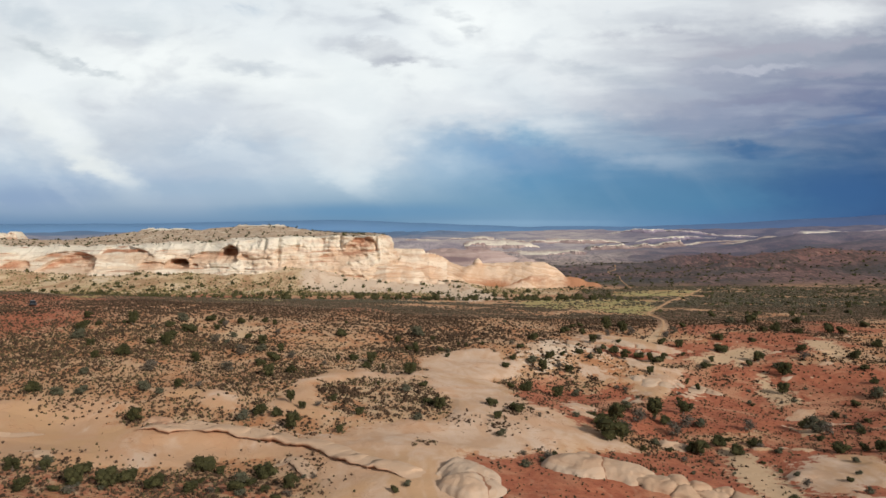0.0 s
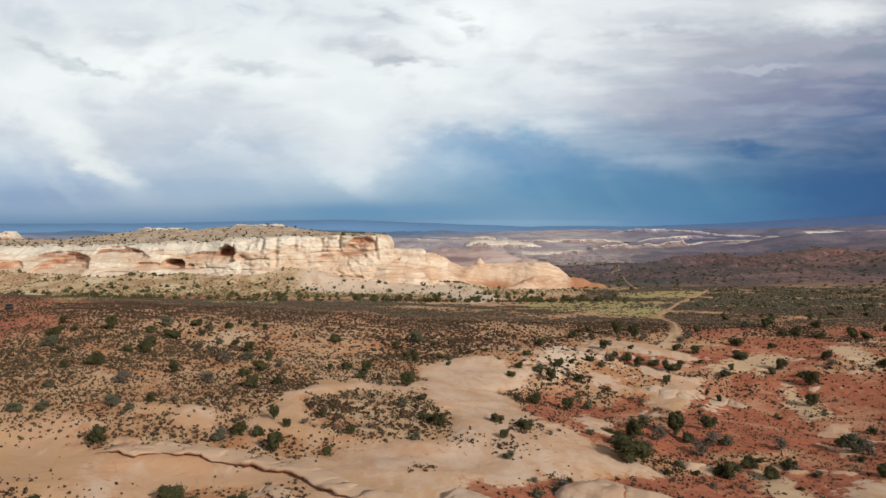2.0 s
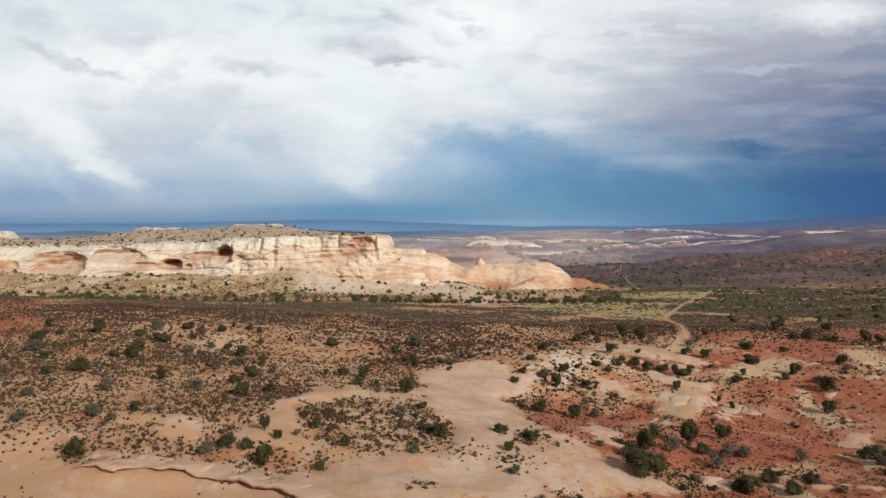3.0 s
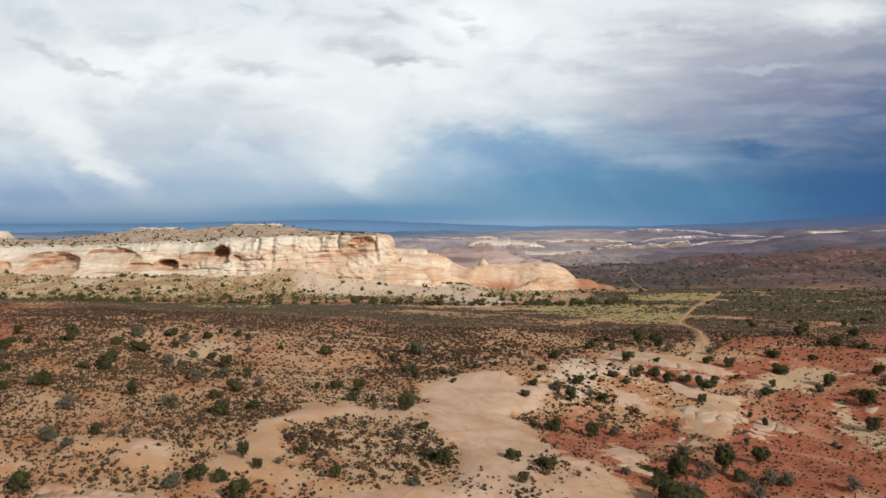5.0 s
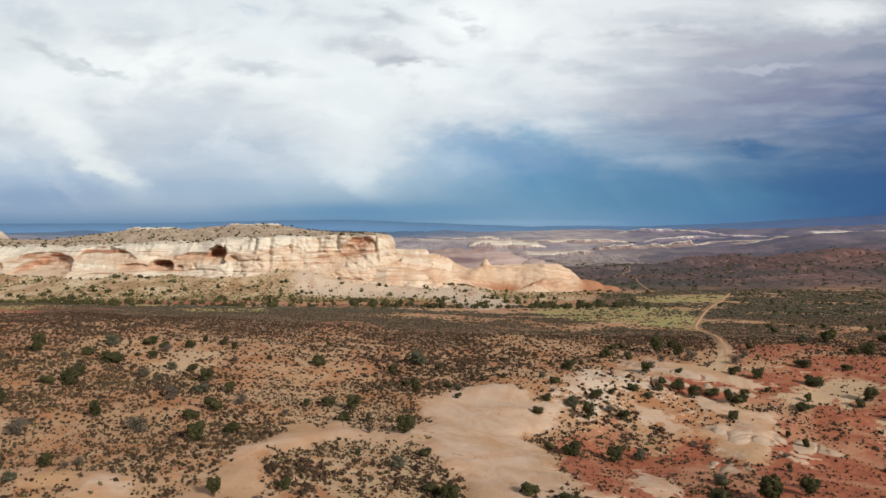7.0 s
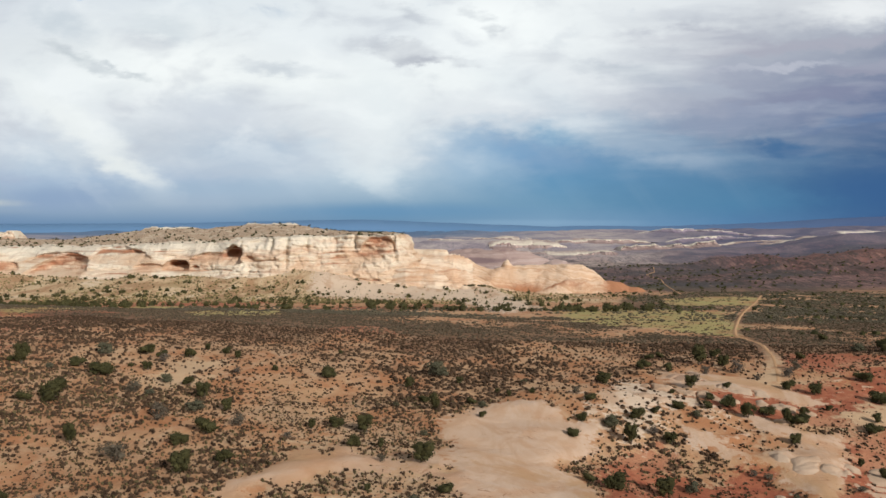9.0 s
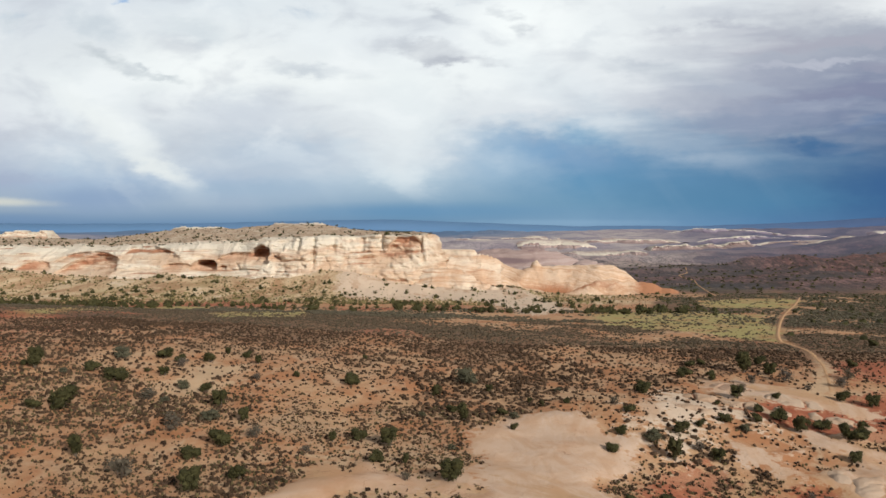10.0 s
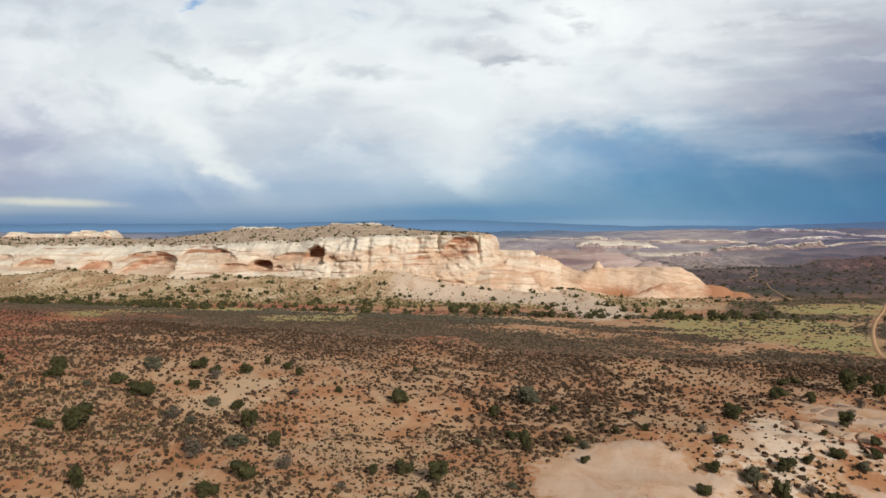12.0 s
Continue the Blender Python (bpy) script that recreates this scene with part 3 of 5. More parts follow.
LEDGE1 = [(-33.5,78),(-31.5,77.5),(-29.5,77),(-27.5,78),(-23.5,77.5),(-20.5,76.5),(-17,75.5),(-14,74),(-11,71),(-7.5,67.5),(-5,66.5),(-3,65)]
LEDGE2 = [(-40.5,67.5),(-39.25,68.0),(-37.75,66.75),(-36.75,68.0)]
LEDGE5 = [(-47.5,71.0),(-45.0,72.5),(-42.0,75.25)]
LEDGE6 = [(-17.25,71.25),(-14.5,69.5),(-12.25,66.5)]
RED_BL = [(-46,50),(-45,62),(-37,64.5),(-30,66),(-24,68.5),(-18,67),(-13,63),(-11,50)]

ALONG = [-600, 0, 60, 90, 110, 125, 145, 185, 240, 305, 365, 420, 600, 1000, 1500, 2500, 5000]
HEIGHT = [6, 5, 4.4, 5.5, 5.8, 5.3, 6.2, 6, 2.6, -1.6, -4.2, -6.6, -11, -10, -4, 0, 6]


def swell(x, y, cx, cy, sx, sy, h):
    return h * np.exp(-(((x - cx) / sx) ** 2) - ((y - cy) / sy) ** 2)


def land(x, y):
    """The height of the ground without its small relief."""
    z = sum(np.interp(y + d, ALONG, HEIGHT) for d in (-12, -6, 0, 6, 12)) / 5
    near = 1 / (1 + np.exp((y - 230) / 25))
    z = z + near * np.where(x < 0, -0.075 * x, -0.02 * np.minimum(x, 150)) * np.exp(-np.abs(x) / 400)
    z = z + swell(x, y, 20, 112, 13, 14, -2.6) + swell(x, y, 30, 78, 16, 14, -2.2) + swell(x, y, 15, 132, 10, 9, 1.3) + swell(x, y, -24, 70, 14, 12, -2)
    z = z + swell(x, y, 50, 104, 24, 26, -3.7) + swell(x, y, 31, 90, 9, 10, -1.2) + swell(x, y, -66, 134, 24, 26, 2.0) + swell(x, y, -42, 76, 9, 8, -1.6)
    z = z + swell(x, y, 330, 650, 150, 150, 15) + swell(x, y, 800, 1250, 400, 300, 24) + swell(x, y, 2600, 3200, 1500, 1000, 40)
    z = z + (9.2 + 1.8 * grain(x, y, 38, 55) + 1.3 * grain(x, y, 15, 56)) * np.exp(-(((y - 408) / 33) ** 2)) * ramp01(-x, 75, 150)
    z = z + (7.6 + 1.8 * grain(x, y, 30, 59)) * np.exp(-(((y - 410) / 30) ** 2)) * ramp01(-x, 30, 80) * ramp01(x, -150, -75)
    z = z + (3.6 + 1.5 * grain(x, y, 26, 57) + 0.8 * grain(x, y, 9, 58)) * ramp01(y, 366, 410) * ramp01(-y, -452, -424) * ramp01(x, -112, -84) * ramp01(-x, -34, 2)
    talus = np.exp(-(((y - 398) / 30) ** 2)) * ramp01(-x, -10, 40)
    lumps = layers(x, y * 0.8, 15, 4, 95)
    z = z + talus * (1.5 * np.clip(lumps, 0, 1) + 0.7 * np.floor(3 * lumps) / 3)
    far = ramp01(y, 420, 900)
    rolling = layers(x, y * 1.6, 330, 5, 3)
    benches = rolling * 3.0
    benches = np.floor(benches) + ramp01(benches - np.floor(benches), 0.55, 0.95)
    hill = ramp01(x, 150, 260) * ramp01(y, 470, 560) * ramp01(-y, -1000, -800)
    knolls = layers(x, y * 1.4, 70, 5, 91) * 2.5
    knolls = np.floor(knolls) + ramp01(knolls - np.floor(knolls), 0.6, 0.95)
    return z + far * (4.0 * benches + 2.0 * rolling) + 2.6 * hill * knolls


def cover(x, y):
    x, y = x + 1.1 * layers(x, y, 4.5, 4, 81) * ramp01(-y, -400, -200), y + 1.6 * layers(x, y, 4.5, 4, 82) * ramp01(-y, -400, -200)
    knobs = ramp01(layers(x, y * 1.5, 5, 3, 84), 0.62, 0.95) * ramp01(x, 24, 34) * ramp01(-y, -160, -150)
    band = 0.75 * ramp01(y, 140, 156) * ramp01(-y, -208, -186) * ramp01(-x, 0, 30) * (0.5 + 0.7 * layers(x, y, 30, 3, 87))
    strip = ramp01(y, 268, 284) * ramp01(-y, -352, -338) * ramp01(-x, -75, -40) * (0.46 + 0.40 * layers(x, y * 0.6, 26, 3, 85))
    return {
        "rock": patch(x, y, [ROCK_MAIN, ROCK_ARM, ROCK_PATCH, ROCK_UPPER, ROCK_LINK, ROCK_STEP, ROCK_BAND, ROCK_NOSE, ROCK_RIGHT], 5.0) * (1 - patch(x, y, [ISLE, ISLE_SMALL], 4.0)) + 0.9 * knobs,
        "red": patch(x, y, [RED_MAIN, RED_NEAR, RED_UPPER], 6.0) + 0.85 * patch(x, y, [RED_KNOLL], 12.0) + (0.30 + 0.5 * layers(x, y, 16, 3, 97)) * ramp01(x, 30, 56) * ramp01(-y, -225, -190) * ramp01(y, 60, 80) + 0.5 * patch(x, y, [RED_LEFT], 14.0) + 0.5 * patch(x, y, [RED_BL], 5.0) + strip + np.maximum(band, 0) + 0.38 * ramp01(-x, 45, 85) * ramp01(y, 84, 100) * ramp01(-y, -215, -190) + swell(x, y, 350, 640, 170, 150, 0.75),
        "grass": patch(x, y, [GRASS_FAR, GRASS_MID, GRASS_LEFT, GRASS_L2], 14.0),
        "sand": np.maximum(patch(x, y, [SAND_A, SAND_B, SAND_C, SAND_D, SAND_L, TAN_RIGHT], 5.0) + 0.58 * swell(x, y, -8, 102, 22, 28, 1.0), 0.75 * ramp01(y, 325, 345) * ramp01(-y, -470, -430) * ramp01(-x, -95, -40)),
        "pale": np.maximum(np.maximum(patch(x, y, [APRON], 16.0), 0.0), 0.67 * patch(x, y, [ROCK_WHITE], 8.0)),
    }


def relief(x, y, c):
    z = 0.22 * layers(x, y, 9, 4, 1) * (1 - 0.5 * c["rock"])
    z = z + 0.28 * ramp01(c["rock"], 0.3, 0.9) + 0.20 * c["rock"] * layers(x, y, 14, 3, 11)
    terraces = layers(x, y * 2.2, 11, 3, 21) * 3
    z = z + 0.07 * c["rock"] * (np.floor(terraces) + ramp01(terraces - np.floor(terraces), 0.75, 1.0))
    return z + 0.5 * c["red"] * layers(x, y, 16, 3, 31) + 0.25 * c["pale"]


def ground_at(x, y):
    x, y = np.atleast_1d(np.asarray(x, float)), np.atleast_1d(np.asarray(y, float))
    return land(x, y) + relief(x, y, cover(x, y)) * ramp01(-y, -700, -350)


def thicket(x, y, c):
    """How thickly low blackbrush grows, 0 to 1."""
    end = 266 - 24 * ramp01(-x, 40, 150) + 190 * ramp01(x, 30, 110) + 10 * grain(x, y, 40, 77)
    band = ramp01(y, 150, 185) * ramp01(end - y, -10, 12)
    d = 0.62 + 0.95 * layers(x, y, 17, 4, 41) + 0.30 * band + 0.58 * ramp01(-x, 12, 45) + 0.2 * ramp01(-x, 50, 90)
    d = d + 0.55 * layers(x, y, 2.4, 2, 44) * ramp01(-y, -190, -150) + 0.2 * ramp01(x, 50, 80) * ramp01(y, 185, 215) - 0.14 * ramp01(x, 0, 15) * ramp01(-y, -190, -150)
    d = np.maximum(d, 0.30 * ramp01(-y, -200, -190))
    d = d * (1 - 0.62 * ramp01(c["red"], 0.4, 0.7) * (0.8 + 0.6 * layers(x, y, 9, 2, 43)))
    d = np.maximum(d, 0.7 * patch(x, y, [ISLE, ISLE_SMALL], 4.0))
    d = np.maximum(d, swell(x, y, -15, 94.5, 2.6, 2.6, 1.6))
    d = d * (1 - ramp01(c["rock"], 0.35, 0.6)) * (1 - 0.6 * ramp01(c["sand"], 0.4, 0.9)) * (1 - 0.12 * ramp01(c["red"], 0.35, 0.7))
    d = d * (1 - 0.75 * ramp01(y - end, -12, 10))
    for cx, cy, w in ((2.0, 84.5, 1.8), (6.8, 83.5, 2.0), (-2.0, 75.5, 1.2), (9.3, 90.5, 2.4), (-34, 84, 4.0), (-17, 80.5, 3.0), (-44, 84, 3.5), (5.5, 70.0, 1.0), (9.5, 72.5, 2.2), (12.0, 75.5, 2.0), (-15, 64, 4.0), (-22, 65.5, 4.5), (-29, 64, 4.0), (-36, 63, 5.0), (-14, 69, 2.5), (-48, 95, 7.0), (-60, 101, 9.0)):
        d = np.maximum(d, swell(x, y, cx, cy, w, w, 0.9))
    return np.clip(d * (1 - 0.85 * ramp01(c["grass"], 0.3, 0.7)) * (1 - 0.8 * ramp01(c["pale"], 0.5, 0.8)), 0, 1)


def off_road(x, y):
    """True away from the road."""
    far = np.full(np.shape(x), 1e9)
    for (ax, ay), (bx, by) in zip(ROAD, ROAD[1:]):
        t = np.clip(((x - ax) * (bx - ax) + (y - ay) * (by - ay)) / ((bx - ax) ** 2 + (by - ay) ** 2), 0, 1)
        far = np.minimum(far, np.hypot(x - ax - t * (bx - ax), y - ay - t * (by - ay)))
    return far > 1.3


def mesh_of(name, points, faces, smooth=True):
    """A mesh from arrays made above; faces all of one size."""
    points, faces = np.asarray(points, np.float32), np.asarray(faces, np.int32)
    me = bpy.data.meshes.new(name)
    n = faces.shape[1]
    me.vertices.add(len(points))
    me.vertices.foreach_set("co", points.ravel())
    me.loops.add(faces.size)
    me.loops.foreach_set("vertex_index", faces.ravel())
    me.polygons.add(len(faces))
    me.polygons.foreach_set("loop_start", np.arange(0, faces.size, n, dtype=np.int32))
    me.polygons.foreach_set("loop_total", np.full(len(faces), n, np.int32))
    me.polygons.foreach_set("use_smooth", np.full(len(faces), smooth))
    me.update(calc_edges=True)
    return me


def lattice_faces(rows, cols):
    i = np.arange(rows * cols).reshape(rows, cols)
    return np.stack([i[:-1, :-1], i[:-1, 1:], i[1:, 1:], i[1:, :-1]], -1).reshape(-1, 4)


def paint(me, name, *channels):
    a = me.attributes.new(name, "FLOAT_COLOR", "POINT")
    a.data.foreach_set("color", np.stack([np.ravel(c) for c in channels], -1).astype(np.float32).ravel())


def steps(lo, fine_lo, fine_hi, hi, step, growth):
    """Even steps between fine_lo and fine_hi, longer and longer ones out to lo and hi."""
    mid = list(np.arange(fine_lo, fine_hi, step))
    for end, sign in ((hi, 1), (lo, -1)):
        at, s = (mid[-1] if sign > 0 else mid[0]), step
        while sign * (end - at) > 0:
            s *= growth if abs(at) < 1200 else 1.06
            at += sign * s
            mid.insert(len(mid) if sign > 0 else 0, at)
    return np.array(mid)


def build_ground():
    xs, ys = steps(-4900, -58, 58, 4900, 0.6, 1.03), steps(-700, 57, 145, 4900, 0.6, 1.0195)
    x, y = (a.ravel() for a in np.meshgrid(xs, ys))
    c = cover(x, y)
    z = land(x, y) + relief(x, y, c) * ramp01(-y, -700, -350)
    me = mesh_of("ground", np.stack([x, y, z], -1), lattice_faces(len(ys), len(xs)))
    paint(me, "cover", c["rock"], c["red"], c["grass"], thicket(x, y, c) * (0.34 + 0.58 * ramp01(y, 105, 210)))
    # the last two: far valley, and where its painted sun patches lie
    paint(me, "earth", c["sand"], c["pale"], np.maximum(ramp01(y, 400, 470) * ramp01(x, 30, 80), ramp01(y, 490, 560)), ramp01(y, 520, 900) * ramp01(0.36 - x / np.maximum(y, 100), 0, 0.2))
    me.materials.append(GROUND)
    return tagged(new("ground", me), "orange desert ground with bare slickrock and red soil", "ground", kind="structure")


build_ground()


def part(name, me, material, parent=None, label="", at=None):
    me.materials.clear()
    me.materials.append(material)
    ob = new(name, me)
    if parent:
        ob.parent = parent
    if at:
        ob.matrix_basis = at
    return tagged(ob, label)


def ribbon(name, line, half, lift, label):
    """A dirt track along a line on the plan, laid on the ground, with two worn ruts."""
    pts = [Vector((*p, 0)) for p in line]
    dense = []
    for n in range(len(pts) - 1):
        a, b, c, d = pts[max(n - 1, 0)], pts[n], pts[n + 1], pts[min(n + 2, len(pts) - 1)]
        count = max(3, int((c - b).length / 1.2))
        for q in range(count):
            t = q / count
            dense.append(0.5 * ((2 * b) + (c - a) * t + (2 * a - 5 * b + 4 * c - d) * t * t + (3 * b - a - 3 * c + d) * t**3))
    dense.append(pts[-1])
    rows = []
    for n, p in enumerate(dense):
        way = (dense[min(n + 1, len(dense) - 1)] - dense[max(n - 1, 0)]).normalized()
        side = Vector((way.y, -way.x, 0))
        wide = half * (1 + 0.25 * noise.noise(p * 0.12))
        for s, dip in ((-1.35, -0.8), (-1.0, -0.04), (-0.6, -0.05), (-0.3, 0.0), (0, 0.03), (0.3, 0.0), (0.6, -0.05), (1.0, -0.04), (1.35, -0.8)):
            q = p + side * wide * s
            rows.append((q.x, q.y, dip + lift))
    v = np.array(rows)
    mid = ground_at(v[:, 0], v[:, 1])
    n = np.repeat(np.arange(len(dense)), 9)
    v[:, 2] += mid + np.minimum(0.0006 * np.maximum(v[:, 1] - 150, 0), 0.12) - 0.5 * (1 - np.clip(np.minimum(n, len(dense) - 1 - n) / 4, 0, 1))
    me = mesh_of(name, v, lattice_faces(len(dense), 9))
    ob = part(name, me, DIRT)
    return tagged(ob, label, "dirt track", kind="structure")


ribbon("road", ROAD, 0.42, 0.03, "pale sandy two-track desert road")
ribbon("road", ROAD_FAR, 0.4, 0.1, "thin pale track leading off across the flats")
ribbon("road", TRACK, 0.30, 0.12, "pale winding desert track on the far flats")

# ---- the cream sandstone mesa ----
MESA_LINE = [(-520, 470), (-430, 432), (-340, 420), (-256, 413), (-190, 415), (-140, 414), (-100, 412), (-70, 416), (-44, 415), (-33, 417), (-27, 424), (-25, 440), (-32, 470), (-50, 520)]
# alcoves on the cliff: x, floor, half width, height, depth, stain with painted shade, lean
ALCOVES = [
    (-222, 0.5, 19, 13.0, 11.0, 0.75, 0.30), (-226, 9.0, 17, 5.5, 4.5, 0.8, 0.2), (-186, 9.6, 16.5, 8.2, 5.0, 0.8, -0.45), (-196, 14.2, 7.0, 3.6, 6.0, 1.0, -0.3), (-170, 6.6, 8, 2.2, 3.0, 0.8, 0.0),
    (-156.0, 5.4, 7.2, 5.2, 14.0, 1.0, 0.0), (-138, 9.4, 11.0, 5.6, 4.5, 0.85, 0.25), (-125.0, 9.4, 6.8, 8.8, 16.0, 1.0, 0.0), (-145.5, 5.8, 2.6, 1.8, 3.5, 0.9, 0.0),
    (-115, 10.4, 3.2, 2.8, 4.0, 1.0, 0.0), (-254, 2.6, 9, 6.4, 4.0, 0.7, 0.3), (-262, 12.0, 7, 1.7, 2.2, 0.5, 0.0), (-291, 5.0, 12, 5.6, 4.0, 0.7, 0.2),
    (-322, 9.0, 11, 3.4, 3.0, 0.6, 0.0), (-47.5, 14.2, 10.0, 8.8, 6.0, 0.85, 0.10), (-58, 10.0, 14, 5.0, 2.4, 0.55, 0.2),
]
# narrow clefts in the face: x, foot, half width, height, depth
CLEFTS = [(-37.4, 8.0, 1.0, 15.0, 3.0), (-94, 4.0, 1.3, 18.0, 3.5), (-120.5, 12.0, 0.9, 8.0, 2.6), (-103, 15.0, 1.2, 7.0, 2.4), (-84, 13.0, 1.2, 8.0, 2.6), (-70, 14.0, 1.0, 8.0, 2.2), (-60, 15.0, 0.9, 8.0, 2.2)]

# undercut beds: height, slope, from x, to x, depth
GROOVES = [(-0.6, 0.0, -128, -66, 3.0), (4.6, 0.012, -165, -95, 2.0), (8.6, 0.10, -122, -94, 1.8), (12.4, 0.0, -100, -58, 1.8), (14.9, 0.0, -60, -34, 2.2), (9.5, -0.02, -92, -45, 1.8), (14.4, 0.01, -92, -30, 1.8), (3.0, -0.03, -100, -40, 1.6), (9.8, 0.0, -275, -232, 1.5), (14.6, 0.01, -235, -150, 1.3), (3.2, 0.0, -200, -165, 1.4), (16.5, 0.0, -330, -250, 1.4)]


def build_mesa():
    line = np.array(MESA_LINE, float)
    along = np.r_[0, np.cumsum(np.hypot(*np.diff(line, axis=0).T))]
    s = np.arange(0, along[-1], 0.55)
    cx, cy = np.interp(s, along, line[:, 0]), np.interp(s, along, line[:, 1])
    kernel = np.ones(17) / 17
    pad = lambda a: np.convolve(np.r_[np.full(8, a[0]), a, np.full(8, a[-1])], kernel, "valid")
    cx, cy = pad(cx), pad(cy)
    tx, ty = np.gradient(cx), np.gradient(cy)
    length = np.hypot(tx, ty)
    inx, iny = -ty / length, tx / length
    cy = cy + 6.0 * layers(cx, cy * 0 + 3, 44, 3, 2)
    rim = np.interp(cx, [-520, -256, -197, -125, -95, -31], [16, 17.5, 17.5, 20.5, 23.0, 23.3]) + 0.7 * layers(cx, cy, 18, 3, 5) + 0.45 * np.floor(2 * layers(cx, cy * 0, 11, 2, 15))
    foot = np.interp(cx, [-520, -125, -90, -25], [-7, -7, -9, -10])
    back = np.interp(cx, [-520, -260, -180, -120, -60, -25], [26, 24, 20, 12, 8, 5])
    rows, stain, veg, white, warmth = [], [], [], [], []
    n = 84
    for k in range(n + 1):
        h = k / n
        z = foot + (rim - foot) * h
        rel = np.clip((z + 2) / (rim + 2), 0, 1)
        setback = back * (0.25 * rel + 0.75 * rel**3.0) + 1.6 * ramp01(rel, 0.30, 0.36) + 1.2 * ramp01(rel, 0.62, 0.66)
        setback = setback - np.interp(cx, [-300, -120, -95, -60, -25], [13, 9, 9, 8, 3]) * np.clip(1 - (z + 3) / np.interp(cx, [-300, -120, -95, -60, -25], [9, 8, 11, 16, 16]), 0, 1.6) ** 1.3
        bed = 0.55 * grain(z * 1.0 + 0.02 * cx, cx * 0.02, 1.1, 3) + 0.35 * grain(z, cx * 0.05, 0.6, 4)
        rough = 2.4 * layers(cx + 0.5 * z, z * 1.5, 19, 4, 6) * (0.4 + 0.6 * rel) - 1.6 * np.abs(layers(cx * 0.6, z * 2.0, 11, 3, 16)) * rel
        pull, red, glow = np.zeros_like(cx), np.zeros_like(cx), np.zeros_like(cx)
        for ax, floor, rx, rz, depth, tint, lean in ALCOVES:
            v = (z - floor) / rz + 0.10 * layers(cx, z * 0.2, rx * 0.8, 2, 9)
            u = (cx - ax) / rx - lean * v + 0.08 * layers(z, cx * 0.3, rz * 0.8, 2, 8)
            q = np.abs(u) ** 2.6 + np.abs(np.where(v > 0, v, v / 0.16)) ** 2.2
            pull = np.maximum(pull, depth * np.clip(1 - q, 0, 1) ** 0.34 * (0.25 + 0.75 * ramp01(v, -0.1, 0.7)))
            # iron stain, strongest under the roof, where it also stands for shade
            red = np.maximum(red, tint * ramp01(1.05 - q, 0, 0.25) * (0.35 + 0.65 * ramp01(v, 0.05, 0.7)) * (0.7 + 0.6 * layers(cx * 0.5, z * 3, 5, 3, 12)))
            glow = np.maximum(glow, 0.8 * ramp01(1.7 - q, 0, 0.9))
        for ax, floor, rx, rz, depth in CLEFTS:
            u, v = (cx - ax - 0.8 * grain(z, z * 0, 4, 7)) / rx, (z - floor) / rz
            pull = pull + depth * np.exp(-(u**2)) * ramp01(v, 0, 0.3) * ramp01(1.2 - v, 0, 0.2)
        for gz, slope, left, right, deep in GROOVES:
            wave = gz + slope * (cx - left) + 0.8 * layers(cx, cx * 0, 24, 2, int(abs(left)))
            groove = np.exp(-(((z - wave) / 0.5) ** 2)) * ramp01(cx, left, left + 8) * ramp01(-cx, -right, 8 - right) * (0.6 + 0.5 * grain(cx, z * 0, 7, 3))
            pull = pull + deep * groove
            # red stain along the undercut, also deepening its shadow line by colour
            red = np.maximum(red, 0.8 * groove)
        joints = np.clip(1 - np.abs(grain(cx + 0.3 * z, z * 0.3, 7, 18)) * 7, 0, 1) * ramp01(rel, 0.35, 0.6) * ramp01(cx, -135, -110)
        chips = np.abs(layers(cx + 0.4 * z, z * 1.6, 5.5, 3, 26)) * (0.35 + 0.65 * ramp01(cx, -140, -110))
        blocks = np.floor(3 * layers(cx, z * 0.6, 8, 2, 17)) / 3 * 1.3 * ramp01(rel, 0.62, 0.85)
        d = setback + bed * 0.8 + rough + pull + 0.5 * joints + blocks - 2.0 * chips
        rows.append(np.stack([cx + inx * d, cy + iny * d, z], -1))
        stain.append(red)
        veg.append(np.zeros_like(cx))
        white.append(ramp01(rel, 0.55, 0.95) * ramp01(0.9 - red, 0, 0.5) * (0.35 + 0.65 * ramp01(-cx, 70, 100)))
        warmth.append(np.maximum(glow, (0.85 - 0.5 * rel) * ramp01(cx, -98, -88)))
    # the brushy top rises behind the rim to a low capped ridge, and falls away beyond it
    front = rows[-1]
    spine_x, spine_y = np.interp(cx, [-520, -25], [-560, -75]), 525 + 0 * cx
    hill = np.interp(spine_x, [-560, -320, -280, -247, -215, -186, -157, -145, -116, -106, -75, -38], [19, 20, 19.5, 22, 26.8, 27.2, 28, 29.3, 28.8, 26, 24, 23])
    for k in range(1, 41):
        f = (k / 40) ** 1.3
        x, y = front[:, 0] + (spine_x - front[:, 0]) * f, front[:, 1] + (spine_y - front[:, 1]) * f
        z = front[:, 2] + (hill - front[:, 2]) * ramp01(f, 0.05, 1.0) ** 0.8 + (0.8 * layers(x, y, 12, 4, 9) + 0.25) * min(1, f * 8)
        rows.append(np.stack([x, y, z], -1))
        stain.append(np.zeros_like(cx))
        cap = ramp01(f, 0.90, 0.93) * np.maximum(ramp01(x, -150, -146) * ramp01(-x, 112, 118), 0.8 * ramp01(x, -222, -215) * ramp01(-x, 180, 190))
        veg.append(np.full_like(cx, 0.85 * ramp01(f, 0.06, 0.2)) * (1 - cap))
        white.append(0.6 + 0 * cx)
        warmth.append(0 * cx)
        rows[-1][:, 2] += cap * (1.5 + 0.5 * np.floor(2 * grain(x, y, 5, 33)))
    top = rows[-1].copy()
    for k in range(1, 9):
        f = k / 8
